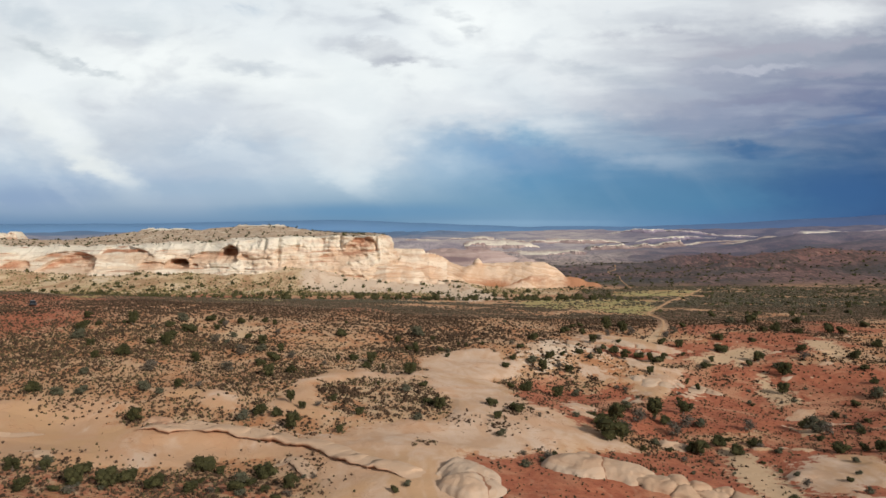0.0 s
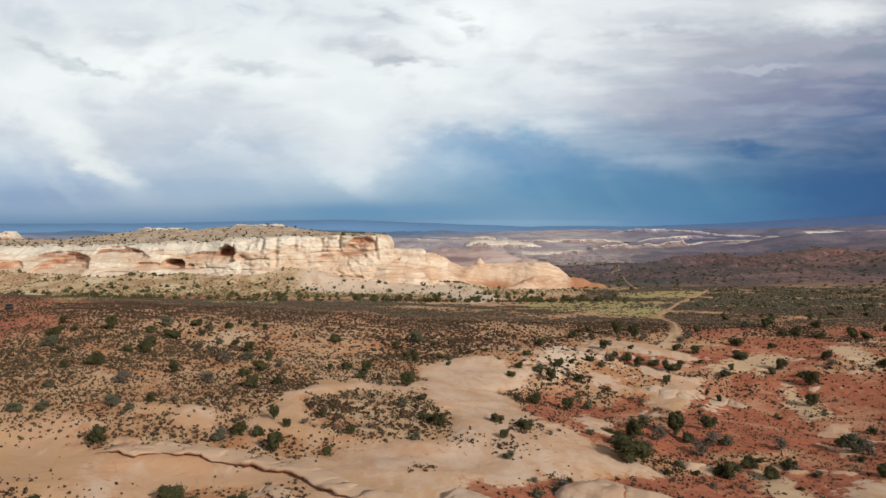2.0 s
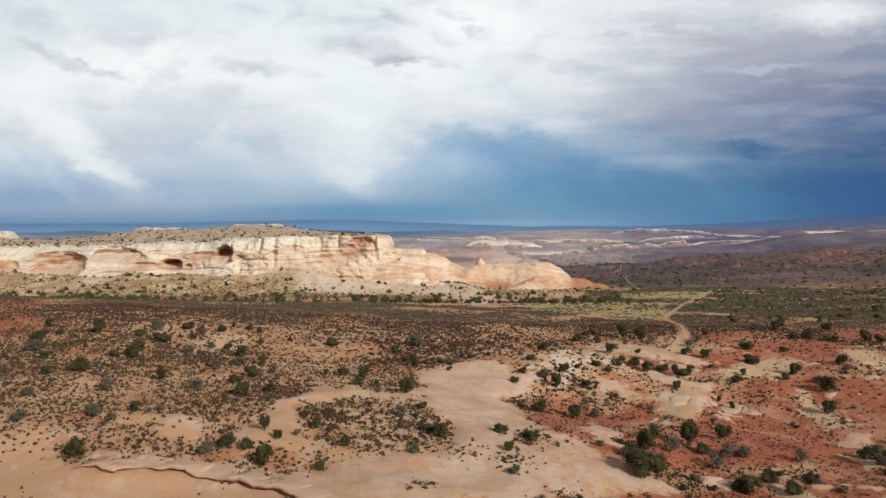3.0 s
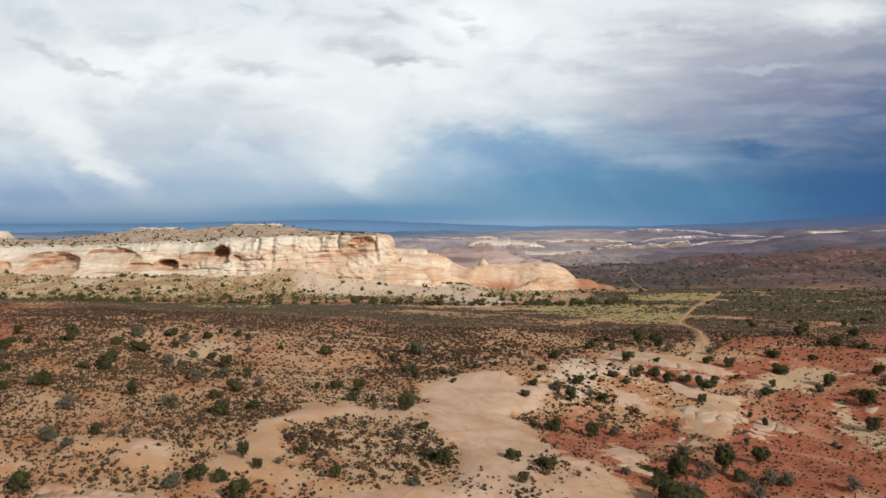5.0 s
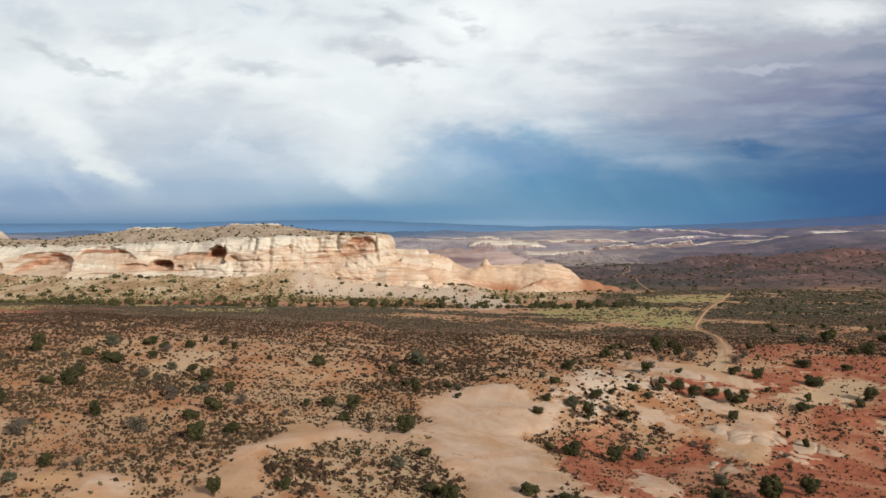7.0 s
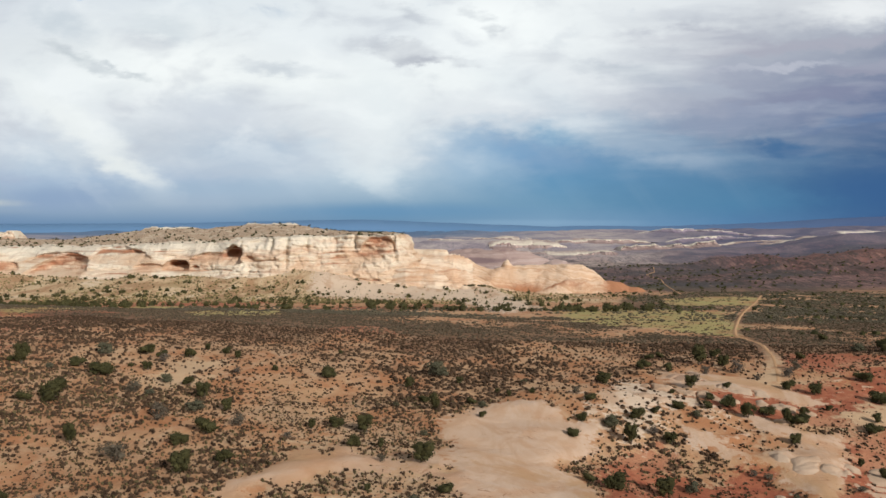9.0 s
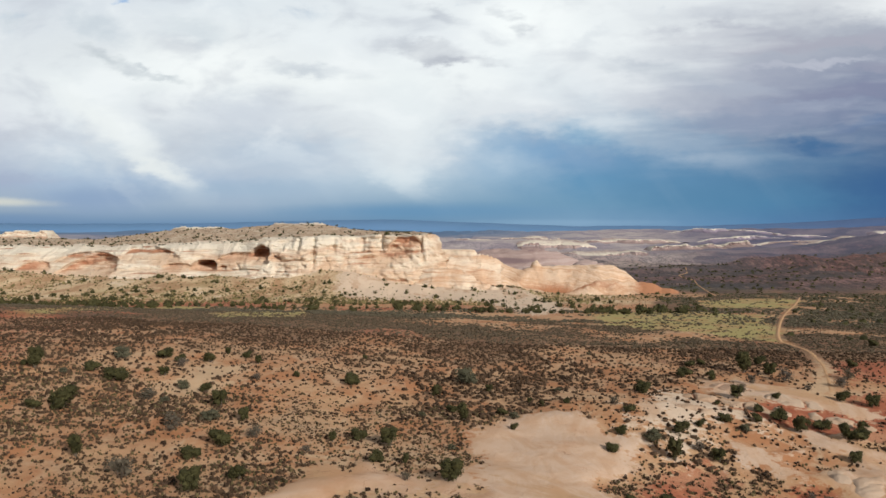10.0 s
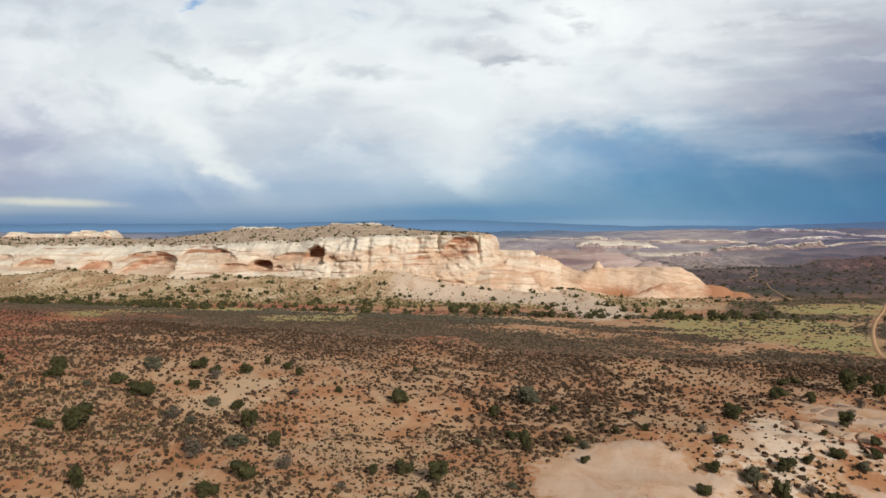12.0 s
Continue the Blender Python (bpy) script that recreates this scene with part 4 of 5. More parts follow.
        rows.append(np.stack([top[:, 0], top[:, 1] + 180 * f, top[:, 2] - (top[:, 2] + 14) * ramp01(f, 0, 1)], -1))
        stain.append(np.zeros_like(cx))
        veg.append(np.ones_like(cx))
        white.append(0 * cx)
        warmth.append(0 * cx)
    v, stain, veg, white, warmth = (np.array(q) for q in (rows, stain, veg, white, warmth))
    whole = tagged(new("mesa"), "long cream sandstone mesa with shadowed caves and alcoves", "mesa")
    for name, lo, hi, label in (("cliff", 0, n + 1, "cream cliff face with red-stained alcoves"), ("brushy_top", n, n + 41, "brushy sloping mesa top"), ("back_slope", n + 40, len(v), "")):
        w = v[lo:hi]
        me = mesh_of(name, w.reshape(-1, 3), lattice_faces(*w.shape[:2]))
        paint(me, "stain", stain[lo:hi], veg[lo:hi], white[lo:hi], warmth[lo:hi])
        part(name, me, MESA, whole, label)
    return whole, v


mesa, MESA_GRID = build_mesa()


def dome(name, cx, cy, rx, ry, top, turn, blunt, material, label, stained=(), seed=0, sink=4.0, rough=1.0, category="rock dome", foot=None):
    """A weathered sandstone mound: a ring-and-spoke cap with bedding ledges; blunt: how flat its crown is."""
    rings, spokes = 34, 96
    base = float(ground_at(cx, cy)[0]) if foot is None else foot
    r = np.linspace(0, 1, rings)[:, None] * np.ones((1, spokes))
    a = np.linspace(0, 2 * np.pi, spokes, endpoint=False)[None, :] * np.ones((rings, 1))
    wob = 1 + 0.14 * layers(np.cos(a) * 2 + seed * 3, np.sin(a) * 2, 1.9, 1, seed)
    lx, ly = rx * r * wob * np.cos(a), ry * r * wob * np.sin(a)
    ct, st = math.cos(radians(turn)), math.sin(radians(turn))
    x, y = cx + lx * ct - ly * st, cy + lx * st + ly * ct
    h = top - base + sink
    z = base - sink + h * np.clip(1 - r**blunt, 0, 1) ** 0.75
    size = min(rx, ry)
    z = z + rough * 0.07 * size * layers(x + 0.9 * z, y + 0.7 * z, size * 0.6, 4, seed + 3) * (1 - r**4)
    ledge = layers(x * 0.03 + z * 0.9, z * 0.1, max(1.2, 0.12 * h), 3, seed + 5)
    push = 1 + rough * 0.035 * ledge * (r > 0.1)
    x, y = cx + (x - cx) * push, cy + (y - cy) * push
    red = np.zeros_like(z)
    for sx, sz, wx, wz in stained:
        red = np.maximum(red, np.exp(-(((x - sx) / wx) ** 2) - ((z - sz) / wz) ** 2))
    v = np.stack([x, y, z], -1).reshape(-1, 3)
    i = np.arange(rings * spokes).reshape(rings, spokes)
    j = np.roll(i, -1, 1)
    f = np.stack([i[1:-1], i[2:], j[2:], j[1:-1]], -1).reshape(-1, 4)
    first = np.stack([i[0], i[1], j[1], j[0]], -1).reshape(-1, 4)
    me = mesh_of(name, v, np.concatenate([first, f]))
    paint(me, "stain", red, np.zeros_like(z), np.zeros_like(z), np.zeros_like(z))
    me.materials.append(material)
    return tagged(new(name, me), label, category)


# spurs of bare rock: crest points x, y, height; half width; roundness
SPURS = [
    ([(-50, 453, 17.0), (-30, 449, 17.2), (-22, 447, 16.6), (-15, 446, 17.2), (-11, 446, 15.4), (-4, 444, 12.8), (3, 442, 9.6), (12, 440, 5.0), (20, 438, 0)], 15, 1.25),
    ([(-44, 424, 9.4), (-36, 418, 8.6), (-28, 414, 9.0), (-20, 411, 7.4), (-12, 409, 4.0), (-4, 406, 0.4), (6, 402, -5)], 13, 1.15),
    ([(-24, 432, 12.6), (-14, 431, 12.0), (-6, 430, 8.6), (2, 428, 4.4), (10, 426, 0)], 9, 1.3),
    ([(-74, 414, 1.8), (-62, 411, 1.0), (-50, 407, -1.2), (-40, 401, -5.5)], 11, 1.4),
    ([(4, 432, -3), (10, 436, 2.2), (15, 439, 5.0), (20, 441, 7.0), (28, 442, 7.2), (38, 442, 7.8), (48, 441, 8.0), (56, 439, 8.2), (62, 438, 7.4), (67, 437, 4.6), (72, 435, 0.4), (77, 434, -3.4)], 15, 1.9),
    ([(36, 421, -6.0), (44, 424, -2.4), (52, 426, 0.4), (59, 427, 0.8), (66, 428, -1.4), (73, 428, -5)], 10, 1.6),
    ([(70, 435, -1.2), (77, 434, -1.0), (83, 434, -2.0), (87, 433, -3.6), (91, 432, -3.2), (94, 431.5, -4.6), (97, 431, -8.2)], 9, 1.9),
    ([(-16, 416, -5), (0, 416, -4.0), (12, 418, -3.0), (22, 417, -4.4), (32, 416, -7)], 9, 1.6),
]


def sandstone_ridge():
    """The bare rock that steps down from the prow: a ledgy terrace, a buttress, a whaleback with a knob, and a red toe."""
    xs, ys = np.arange(-84, 100, 0.6), np.arange(392, 472, 0.65)
    x, y = np.meshgrid(xs, ys)
    low = land(x, y) - 3.0
    wx, wy = x + 1.0 * layers(x, y, 12, 3, 71), y + 2.6 * layers(x, y, 16, 3, 72)
    z = np.exp(low * 1.3)
    for crest, half, power in SPURS:
        far, top = np.full(x.shape, 1e9), np.zeros(x.shape)
        for (ax, ay, az), (bx, by, bz) in zip(crest, crest[1:]):
            t = np.clip(((wx - ax) * (bx - ax) + (wy - ay) * (by - ay)) / ((bx - ax) ** 2 + (by - ay) ** 2), 0, 1)
            d = np.hypot(wx - ax - t * (bx - ax), wy - ay - t * (by - ay))
            top = np.where(d < far, az + (bz - az) * t, top)
            far = np.minimum(far, d)
        t = np.clip(far / half, 0, 1)
        z = z + np.exp(1.3 * (low + np.maximum(top - low, 0) * (1 - t**power))) * (t < 1)
    z = np.log(z) / 1.3
    knob = np.hypot((x - 21.5 - 0.12 * (z - 8)) / 3.0, (y - 441) / 4.0) * (1 + 0.2 * layers(x, y, 3, 2, 74))
    z = z + 3.4 * np.clip(1 - knob**1.8, 0, 1) ** 0.8
    z = z - swell(x, y, 29, 428.5, 9, 3.4, 3.0) * (1 + 0.4 * layers(x, y, 4, 2, 79))
    up = np.clip((z - low - 1) / 5, 0, 1)
    z = z + up * (0.55 * layers(x, y, 10, 4, 73) - 0.5 * np.abs(layers(x, y * 0.6, 17, 3, 76)))
    # bedding: level ledges on the terrace, slanting sets on the whaleback
    flat = ramp01(-x, -4, 10)
    for size, amount in ((3.2, 1.25), (1.3, 0.8)):
        t = (z + (1 - flat) * (0.30 * x - 0.14 * y) + 0.7 * layers(x, y, 30, 2, 75)) / size
        s = t - np.floor(t)
        z = z + amount * size * 0.55 * up * (0.3 + 0.7 * flat) * (ramp01(s, 0.62, 0.95) - s)
    red = ramp01(x, 68, 82) * 0.62 + 1.2 * swell(x, y, 28, 427, 8, 3.2, 1.0) + 0.55 * swell(x, y, 44, 423.5, 16, 2.2, 1.0) + 0.5 * swell(x, y, -33, 419, 7, 5, 1.0) + 0.35 * ramp01(2.5 - z, 0, 6) * ramp01(x, 2, 14)
    z = z - swell(x, y, -2, 421, 9, 7, 3.5)
    whole = tagged(new("sandstone_ridge"), "rounded peach slickrock ridge stepping down from the mesa", "rock ridge")
    for name, lo, hi, label in (("terrace", -99, 2, "ledgy cream terrace and buttress"), ("whaleback", 2, 76, "rounded peach whaleback with a knob"), ("toe", 76, 199, "red weathered rock toe")):
        first, last = np.searchsorted(xs, lo), min(np.searchsorted(xs, hi), len(xs) - 1)
        cut = (slice(None), slice(first, last + 1))
        me = mesh_of(name, np.stack([x[cut], y[cut], z[cut]], -1).reshape(-1, 3), lattice_faces(*x[cut].shape))
        paint(me, "stain", red[cut], 0 * z[cut], 0.5 * ramp01(z[cut], 2, 10), 0 * z[cut])
        part(name, me, TERRACE if name == "terrace" else DOME, whole, label)


sandstone_ridge()
dome("distant_dome", 40, 575, 60, 34, 0.5, 5, 3.0, LIT_ROCK, "pale pink slickrock hills beyond the domes", [], 9, rough=2.2)
dome("distant_dome", 5, 690, 85, 50, 8.0, 0, 2.6, LIT_ROCK, "low pink rock hill in the far valley", [(0, 0, 40, 3)], 10)
# ---- the distance ----
def cliff_band(cx, cy, long, high, turn, seed, material, label, foot=None, deep=1.0, name="distant_mesa"):
    """A low far mesa: a scalloped cliff with a talus foot in front, a flat top, and a slope behind."""
    n = 150
    a = np.linspace(-1, 1, n)
    taper = np.clip((1 - np.abs(a)) * 5, 0, 1) ** 0.7
    side = 0.16 * long * layers(a * 10, a * 0, 3.4, 4, seed) + 0.10 * long * np.abs(layers(a * 10, a * 0, 1.1, 3, seed + 2))
    top = 0.72 * high * taper * (1 + 0.35 * np.floor(2.4 * layers(a * 10, a * 0 + 5, 4.5, 2, seed + 4)) / 2)
    c, sn = math.cos(radians(turn)), math.sin(radians(turn))
    rows = []
    for out, h in ((-34, -0.25), (-14, 0.18), (-4, 0.42), (-1.5, 0.62), (0, 0.66), (1.5, 0.96), (6, 1.0), (40, 0.95), (90, -0.3)):
        u, v = a * long, side + deep * out * (0.35 + 0.65 * taper) + (3.0 * deep * layers(a * 30, a * 0 + out, 2.0, 3, seed + 6) if out < 6 else 0)
        x, y = cx + u * c - v * sn, cy + u * sn + v * c
        rows.append(np.stack([x, y, (ground_at(x, y) if foot is None else foot) + h * top - (1.0 if h < 0 else 0)], -1))
    v = np.array(rows)
    me = mesh_of(name, v.reshape(-1, 3), lattice_faces(*v.shape[:2]))
    red = np.repeat([0.55, 0.5, 0.3, 0.2, 0.6, 0.0, 0.0, 0.2, 0.4], n)
    paint(me, "stain", red, red * 0, np.repeat([0, 0, 0, 0.3, 0.3, 0.8, 0.8, 0.4, 0], n), red * 0)
    me.materials.append(material)
    return tagged(new(name, me), label, "mesa" if foot is None else "butte", "distant cliff bands" if foot is None else "")


# far cliffs across the valley: x, y, half length, height, turn, sunlit by colour
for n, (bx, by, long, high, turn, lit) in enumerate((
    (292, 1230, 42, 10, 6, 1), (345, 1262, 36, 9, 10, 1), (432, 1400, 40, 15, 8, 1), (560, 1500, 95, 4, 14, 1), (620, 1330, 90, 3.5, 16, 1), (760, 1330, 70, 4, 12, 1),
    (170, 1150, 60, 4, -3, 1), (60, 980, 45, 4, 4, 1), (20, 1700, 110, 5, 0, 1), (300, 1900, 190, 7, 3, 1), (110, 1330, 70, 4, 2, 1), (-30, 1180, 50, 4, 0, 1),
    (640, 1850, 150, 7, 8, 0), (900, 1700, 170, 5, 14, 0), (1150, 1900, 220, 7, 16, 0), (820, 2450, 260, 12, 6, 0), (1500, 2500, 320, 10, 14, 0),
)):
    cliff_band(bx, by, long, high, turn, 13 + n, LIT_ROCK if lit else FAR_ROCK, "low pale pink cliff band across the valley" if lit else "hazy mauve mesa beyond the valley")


cliff_band(-338, 538, 19, 7.6, 4, 41, MESA, "small pale butte standing on the mesa top", 20.5, 0.3, "butte")
cliff_band(-400, 556, 26, 5.4, -3, 42, MESA, "low pale sandstone cap on the mesa top", 20.0, 0.3, "butte")


def blue_range():
    """The mountains that close the view, rain haze put into their blue colour."""
    cols = 420
    a = np.linspace(radians(-75), radians(75), cols)
    tops = np.interp(np.degrees(a), [-75, -40, -31, -22, -14, -8, -2, 6, 14, 22, 31, 45, 75], [46, 50, 52, 60, 76, 82, 64, 44, 40, 62, 106, 124, 110])
    tops = tops + 5 * layers(np.degrees(a), a * 0, 5.0, 4, 3)
    rows = []
    for far, g in ((4300, -0.6), (4450, 0.5), (4600, 1.0), (4800, 0.4)):
        rows.append(np.stack([far * np.sin(a), far * np.cos(a), -20 + (tops + 20) * g], -1))
    v = np.array(rows)
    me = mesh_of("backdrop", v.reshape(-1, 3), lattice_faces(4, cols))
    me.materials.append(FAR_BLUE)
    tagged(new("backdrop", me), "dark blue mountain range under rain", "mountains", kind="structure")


blue_range()

# ---- plants ----
def clump(centres, radii, sides, rings, seed, jitter=0.22):
    """Rough closed domes, one for each centre: rings of uneven points and a top. Gives points and triangles."""
    r = np.random.RandomState(seed)
    n = len(centres)
    up = np.linspace(-0.9, 1.25, rings) if rings > 2 else np.array([-0.35, 0.80])
    a = np.linspace(0, 2 * np.pi, sides, endpoint=False)
    shell = np.stack([np.outer(np.cos(up), np.cos(a)), np.outer(np.cos(up), np.sin(a)), np.outer(np.sin(up), np.ones(sides))], -1).reshape(-1, 3)
    shell = np.concatenate([shell, [[0, 0, 1.0]]])
    p = centres[:, None] + shell[None] * radii[:, None] * (1 + r.uniform(-jitter, jitter, (n, len(shell), 1)))
    i = np.arange(rings * sides).reshape(rings, sides)
    j = np.roll(i, -1, 1)
    f = [np.stack([i[:-1], j[:-1], j[1:]], -1).reshape(-1, 3), np.stack([i[:-1], j[1:], i[1:]], -1).reshape(-1, 3), np.stack([i[-1], j[-1], np.full(sides, rings * sides)], -1)]
    f = np.concatenate(f)
    return p.reshape(-1, 3), (f[None] + (np.arange(n) * len(shell))[:, None, None]).reshape(-1, 3)


def leafy(seed, wide, high, lumps, leaves, size, core=0.72):
    """A crown: uneven lumps of foliage ruffled by many small leaf tufts, with gaps between."""
    r = np.random.RandomState(seed)
    centres = np.stack([r.uniform(-0.25, 0.25, lumps) * wide, r.uniform(-0.25, 0.25, lumps) * wide, r.uniform(0.22, 0.70, lumps) * high], -1)
    radii = r.uniform(0.16, 0.28, lumps)[:, None] * np.array([wide, wide, high * 0.95])
    body, faces = clump(centres, radii * core, 9, 6, seed, 0.20)
    which = r.randint(0, lumps, leaves)
    way = r.normal(size=(leaves, 3))
    way /= np.linalg.norm(way, axis=1)[:, None]
    p = centres[which] + way * radii[which] * (r.uniform(0.72, 1.12, leaves)[:, None])
    tri = r.normal(size=(leaves, 3, 3)) * size * r.uniform(0.6, 1.3, leaves)[:, None, None]
    v = np.concatenate([body, (p[:, None] + tri).reshape(-1, 3)])
    v[:, 2] = np.maximum(v[:, 2], 0.0)
    f = np.concatenate([faces, len(body) + np.arange(leaves * 3).reshape(-1, 3)])
    return mesh_of("crown", v, f, False)


def stems(seed, high, lean, count, thick):
    """A short tapered trunk that forks into bent limbs."""
    r = random.Random(seed)
    v, f = [], []
    for k in range(count):
        a = 2 * math.pi * k / count + r.uniform(-0.5, 0.5)
        spread = lean * r.uniform(0.5, 1.0) if k else 0.08
        start = len(v)
        for q in range(5):
            t = q / 4
            c = Vector((math.cos(a) * spread * t**1.4, math.sin(a) * spread * t**1.4, -0.15 + high * t * r.uniform(0.92, 1.05)))
            w = thick * (1 - 0.75 * t) * (1 if k == 0 else 0.7)
            for s in range(6):
                b = 2 * math.pi * s / 6
                v.append((c.x + w * math.cos(b), c.y + w * math.sin(b), c.z))
        for q in range(4):
            for s in range(6):
                i, j = start + q * 6 + s, start + q * 6 + (s + 1) % 6
                f.append((i, j, j + 6, i + 6))
    return mesh_of("trunk", v, f)


def plant(name, crown, trunk, leaf, wood, label, category):
    ob = tagged(new(name), label, category, category + "s on the desert floor")
    part("trunk", trunk, wood, ob)
    part("crown", crown, leaf, ob)
    return ob


KINDS = [
    plant("juniper", leafy(1, 1.0, 0.95, 14, 880, 0.033), stems(1, 0.55, 0.25, 4, 0.05), NEEDLE, BARK, "dark green juniper on sandy desert ground", "tree"),
    plant("juniper", leafy(2, 1.0, 0.80, 13, 880, 0.033), stems(2, 0.45, 0.28, 5, 0.045), NEEDLE, BARK, "dense rounded green juniper bush", "tree"),
    plant("juniper", leafy(3, 0.85, 1.15, 13, 880, 0.033), stems(3, 0.75, 0.20, 4, 0.05), NEEDLE, BARK, "upright dark green juniper with an uneven crown", "tree"),
    plant("juniper", leafy(4, 1.15, 0.70, 15, 880, 0.033), stems(4, 0.40, 0.35, 5, 0.045), NEEDLE, BARK, "low spreading dark green juniper", "tree"),
    plant("desert_shrub", leafy(5, 1.1, 0.70, 11, 950, 0.027, 0.6), stems(5, 0.45, 0.35, 7, 0.02), SAGE, BARK, "grey-green rounded desert shrub", "shrub"),
    plant("desert_shrub", leafy(6, 1.0, 0.75, 10, 1000, 0.019, 0.4), stems(6, 0.60, 0.40, 9, 0.018), TWIG, BARK, "half-bare grey twiggy desert shrub", "shrub"),
]
BUSHES_0 = [(-34.5,58.3,2.2), (-31.5,60.5,2.6), (-29.1,61.2,2.8), (-21.7,61.5,2.2), (-17.9,61.8,2.2), (-4.2,62,1.1), (-25.2,62.3,2.2), (-37.7,62.4,2), (-13.6,63.4,2.2), (-3.2,63.5,1.1), (-28.3,63.6,2.4), (-35.6,63.8,1.6), (-32.7,64.9,2), (32.6,65.7,1.5), (-18.6,65.9,2.1), (-16.6,67.5,2.3), (40.6,67.7,1.2), (-21.5,68.7,1.2), (-18,68.9,1.4), (-23.3,69.8,2.8), (36.5,71.2,1.5), (41,71.6,0.9), (43,73.6,1), (36.8,74,1), (31.1,76,0.6), (36.6,77.3,0.8), (-11.6,79.4,1.4), (-16.8,80,2.7), (-34.8,80.4,2.4), (6.6,80.5,1.7), (36.3,80.8,0.7), (-23,81.8,2.3)]
BUSHES_1 = [(23.1,81.8,1.3), (50.6,82.3,2.1), (-19.4,82.7,1.9), (-21.1,83.2,2.8), (49.4,83.5,1.7), (46.8,83.8,2.4), (-3,83.9,1.6), (19.7,84.2,4.9), (34.6,84.3,2.6), (39.7,84.3,1.6), (26.8,84.3,1.1), (30.6,84.5,2.9), (-10,85.1,1.6), (-46.2,85.5,2.2), (29.7,85.5,2.2), (-16.8,85.5,1.3), (-49.5,85.7,2.7), (6.5,85.7,1.5), (-43.8,86.5,2.3), (-15.3,87,1.4), (-18.6,87.3,1.9), (22,87.3,3.4), (33.6,87.5,2.7), (-35,88.2,1.4), (38.2,88.3,1.8), (12,88.9,1), (-37.3,89.1,2.6), (19.7,89.6,3), (-0.5,89.7,2.3), (9.3,90.3,2.2), (48.8,90.5,2.8), (-14,90.8,1.7)]
BUSHES_2 = [(-33.7,91,1.7), (-32.2,91,1.1), (-1.9,91.4,1.8), (6.2,91.8,1.9), (17.1,91.8,1.4), (47.9,91.8,3.7), (-31.3,91.8,1.4), (29.6,92,3.6), (22.6,93.3,3.2), (-47.1,93.8,1.8), (40,93.8,2.9), (19.6,94.1,1.6), (25.8,94.8,3.5), (32.5,95.3,3.2), (34.3,95.3,2.3), (48.2,95.3,2.4), (29.7,95.8,2.4), (-5.1,96.2,2), (57.7,97,1.3), (-39.9,97.6,3.2), (29,97.8,3.7), (-8.9,98.8,0.9), (-24.4,99.5,2.5), (-2.7,99.6,1.6), (33.7,100.2,2.6), (-30.5,101.1,3.4), (55.8,101.3,1.2), (35.3,102.3,2.1), (-21.7,103,2.3), (-50.2,103.1,1.7), (26.5,103.4,2.1), (-36,104.2,2.1)]
BUSHES_3 = [(-8.7,105.7,1.4), (-47.5,105.7,3.2), (61.5,106.3,2), (-5,106.4,2.9), (-27.3,106.5,2.2), (12.4,108,3), (35.6,108.1,1.1), (65.8,108.3,3.3), (10.4,109,1.6), (-11.9,109.8,2), (17.5,110.1,2.7), (-26.1,110.4,3.1), (-9.3,110.6,1.2), (-54.6,111,1.8), (-18.4,111.2,1.4), (20.7,111.8,2.1), (-32.2,113.4,3.2), (-23.9,113.6,2.4), (-16.8,114.6,1.3), (-46.8,114.9,2.2), (-58.6,115,3.6), (54.9,115.5,2.7), (69.6,115.6,2), (-11.4,115.7,2.8), (28.1,116.1,1.4), (-14.7,116.5,2.1), (-44.7,116.5,4), (-5.5,116.7,1.2), (41.7,116.8,1.6), (-29.8,117.4,2.7), (-26.9,118.4,1.8), (40.7,119.3,1.2)]
BUSHES_4 = [(10.6,120.6,1.7), (17,121.3,2.6), (-61.2,121.5,3.4), (21.6,121.9,2), (-30.7,122.3,2.5), (-36.9,122.3,1.4), (-38.9,122.8,3), (72.6,123.1,1.9), (19.9,123.5,1.8), (59.1,123.8,3.6), (35.8,123.8,1.9), (-57.5,124,1.8), (-13.7,124,0.6), (0.8,124.2,1.4), (36,124.3,1.5), (15.4,124.4,2.8), (-59.9,125,1.9), (12.2,125.4,1.8), (-4.7,125.7,2.4), (-9.3,126.1,1.2), (19.1,126.6,2.9), (-51.6,127.6,1.4), (59.7,127.6,2.2), (-45.2,127.7,3.4), (-55.4,128.1,3), (0.9,128.3,1.6), (-37.5,128.3,2), (-34.7,128.4,2.3), (21.5,128.7,1.5), (-57.1,128.8,1.3), (47.4,128.9,2.4), (26.6,129.1,1.8)]
BUSHES_5 = [(37.5,129.5,2.4), (39,129.6,2.9), (-0.4,129.8,1.7), (-6.3,129.9,1.7), (55.6,130.1,2), (-49.7,130.4,2.3), (-64.6,130.4,2.2), (14.2,130.5,1.7), (33.3,130.8,2.8), (25,131.1,1.9), (28.7,131.7,1.9), (75.9,131.9,2.9), (58.1,131.9,2.7), (49.5,132.1,1.6), (66.6,132.1,2.9), (-41.6,132.3,1.8), (36.2,132.4,2.5), (12.8,132.4,1.8), (4.3,132.8,1), (-44.2,133.2,1.1), (41.2,133.3,1.9), (31.7,133.5,2.8), (7.2,133.7,1.2), (59.7,134.1,1.7), (3,135.1,1), (-31.1,135.6,1.8), (45.6,135.8,1.4), (30.4,136.3,1.8), (-8.6,136.5,2), (68.8,137,3.2), (-19.6,137.3,3.1), (26.1,137.6,1.2)]
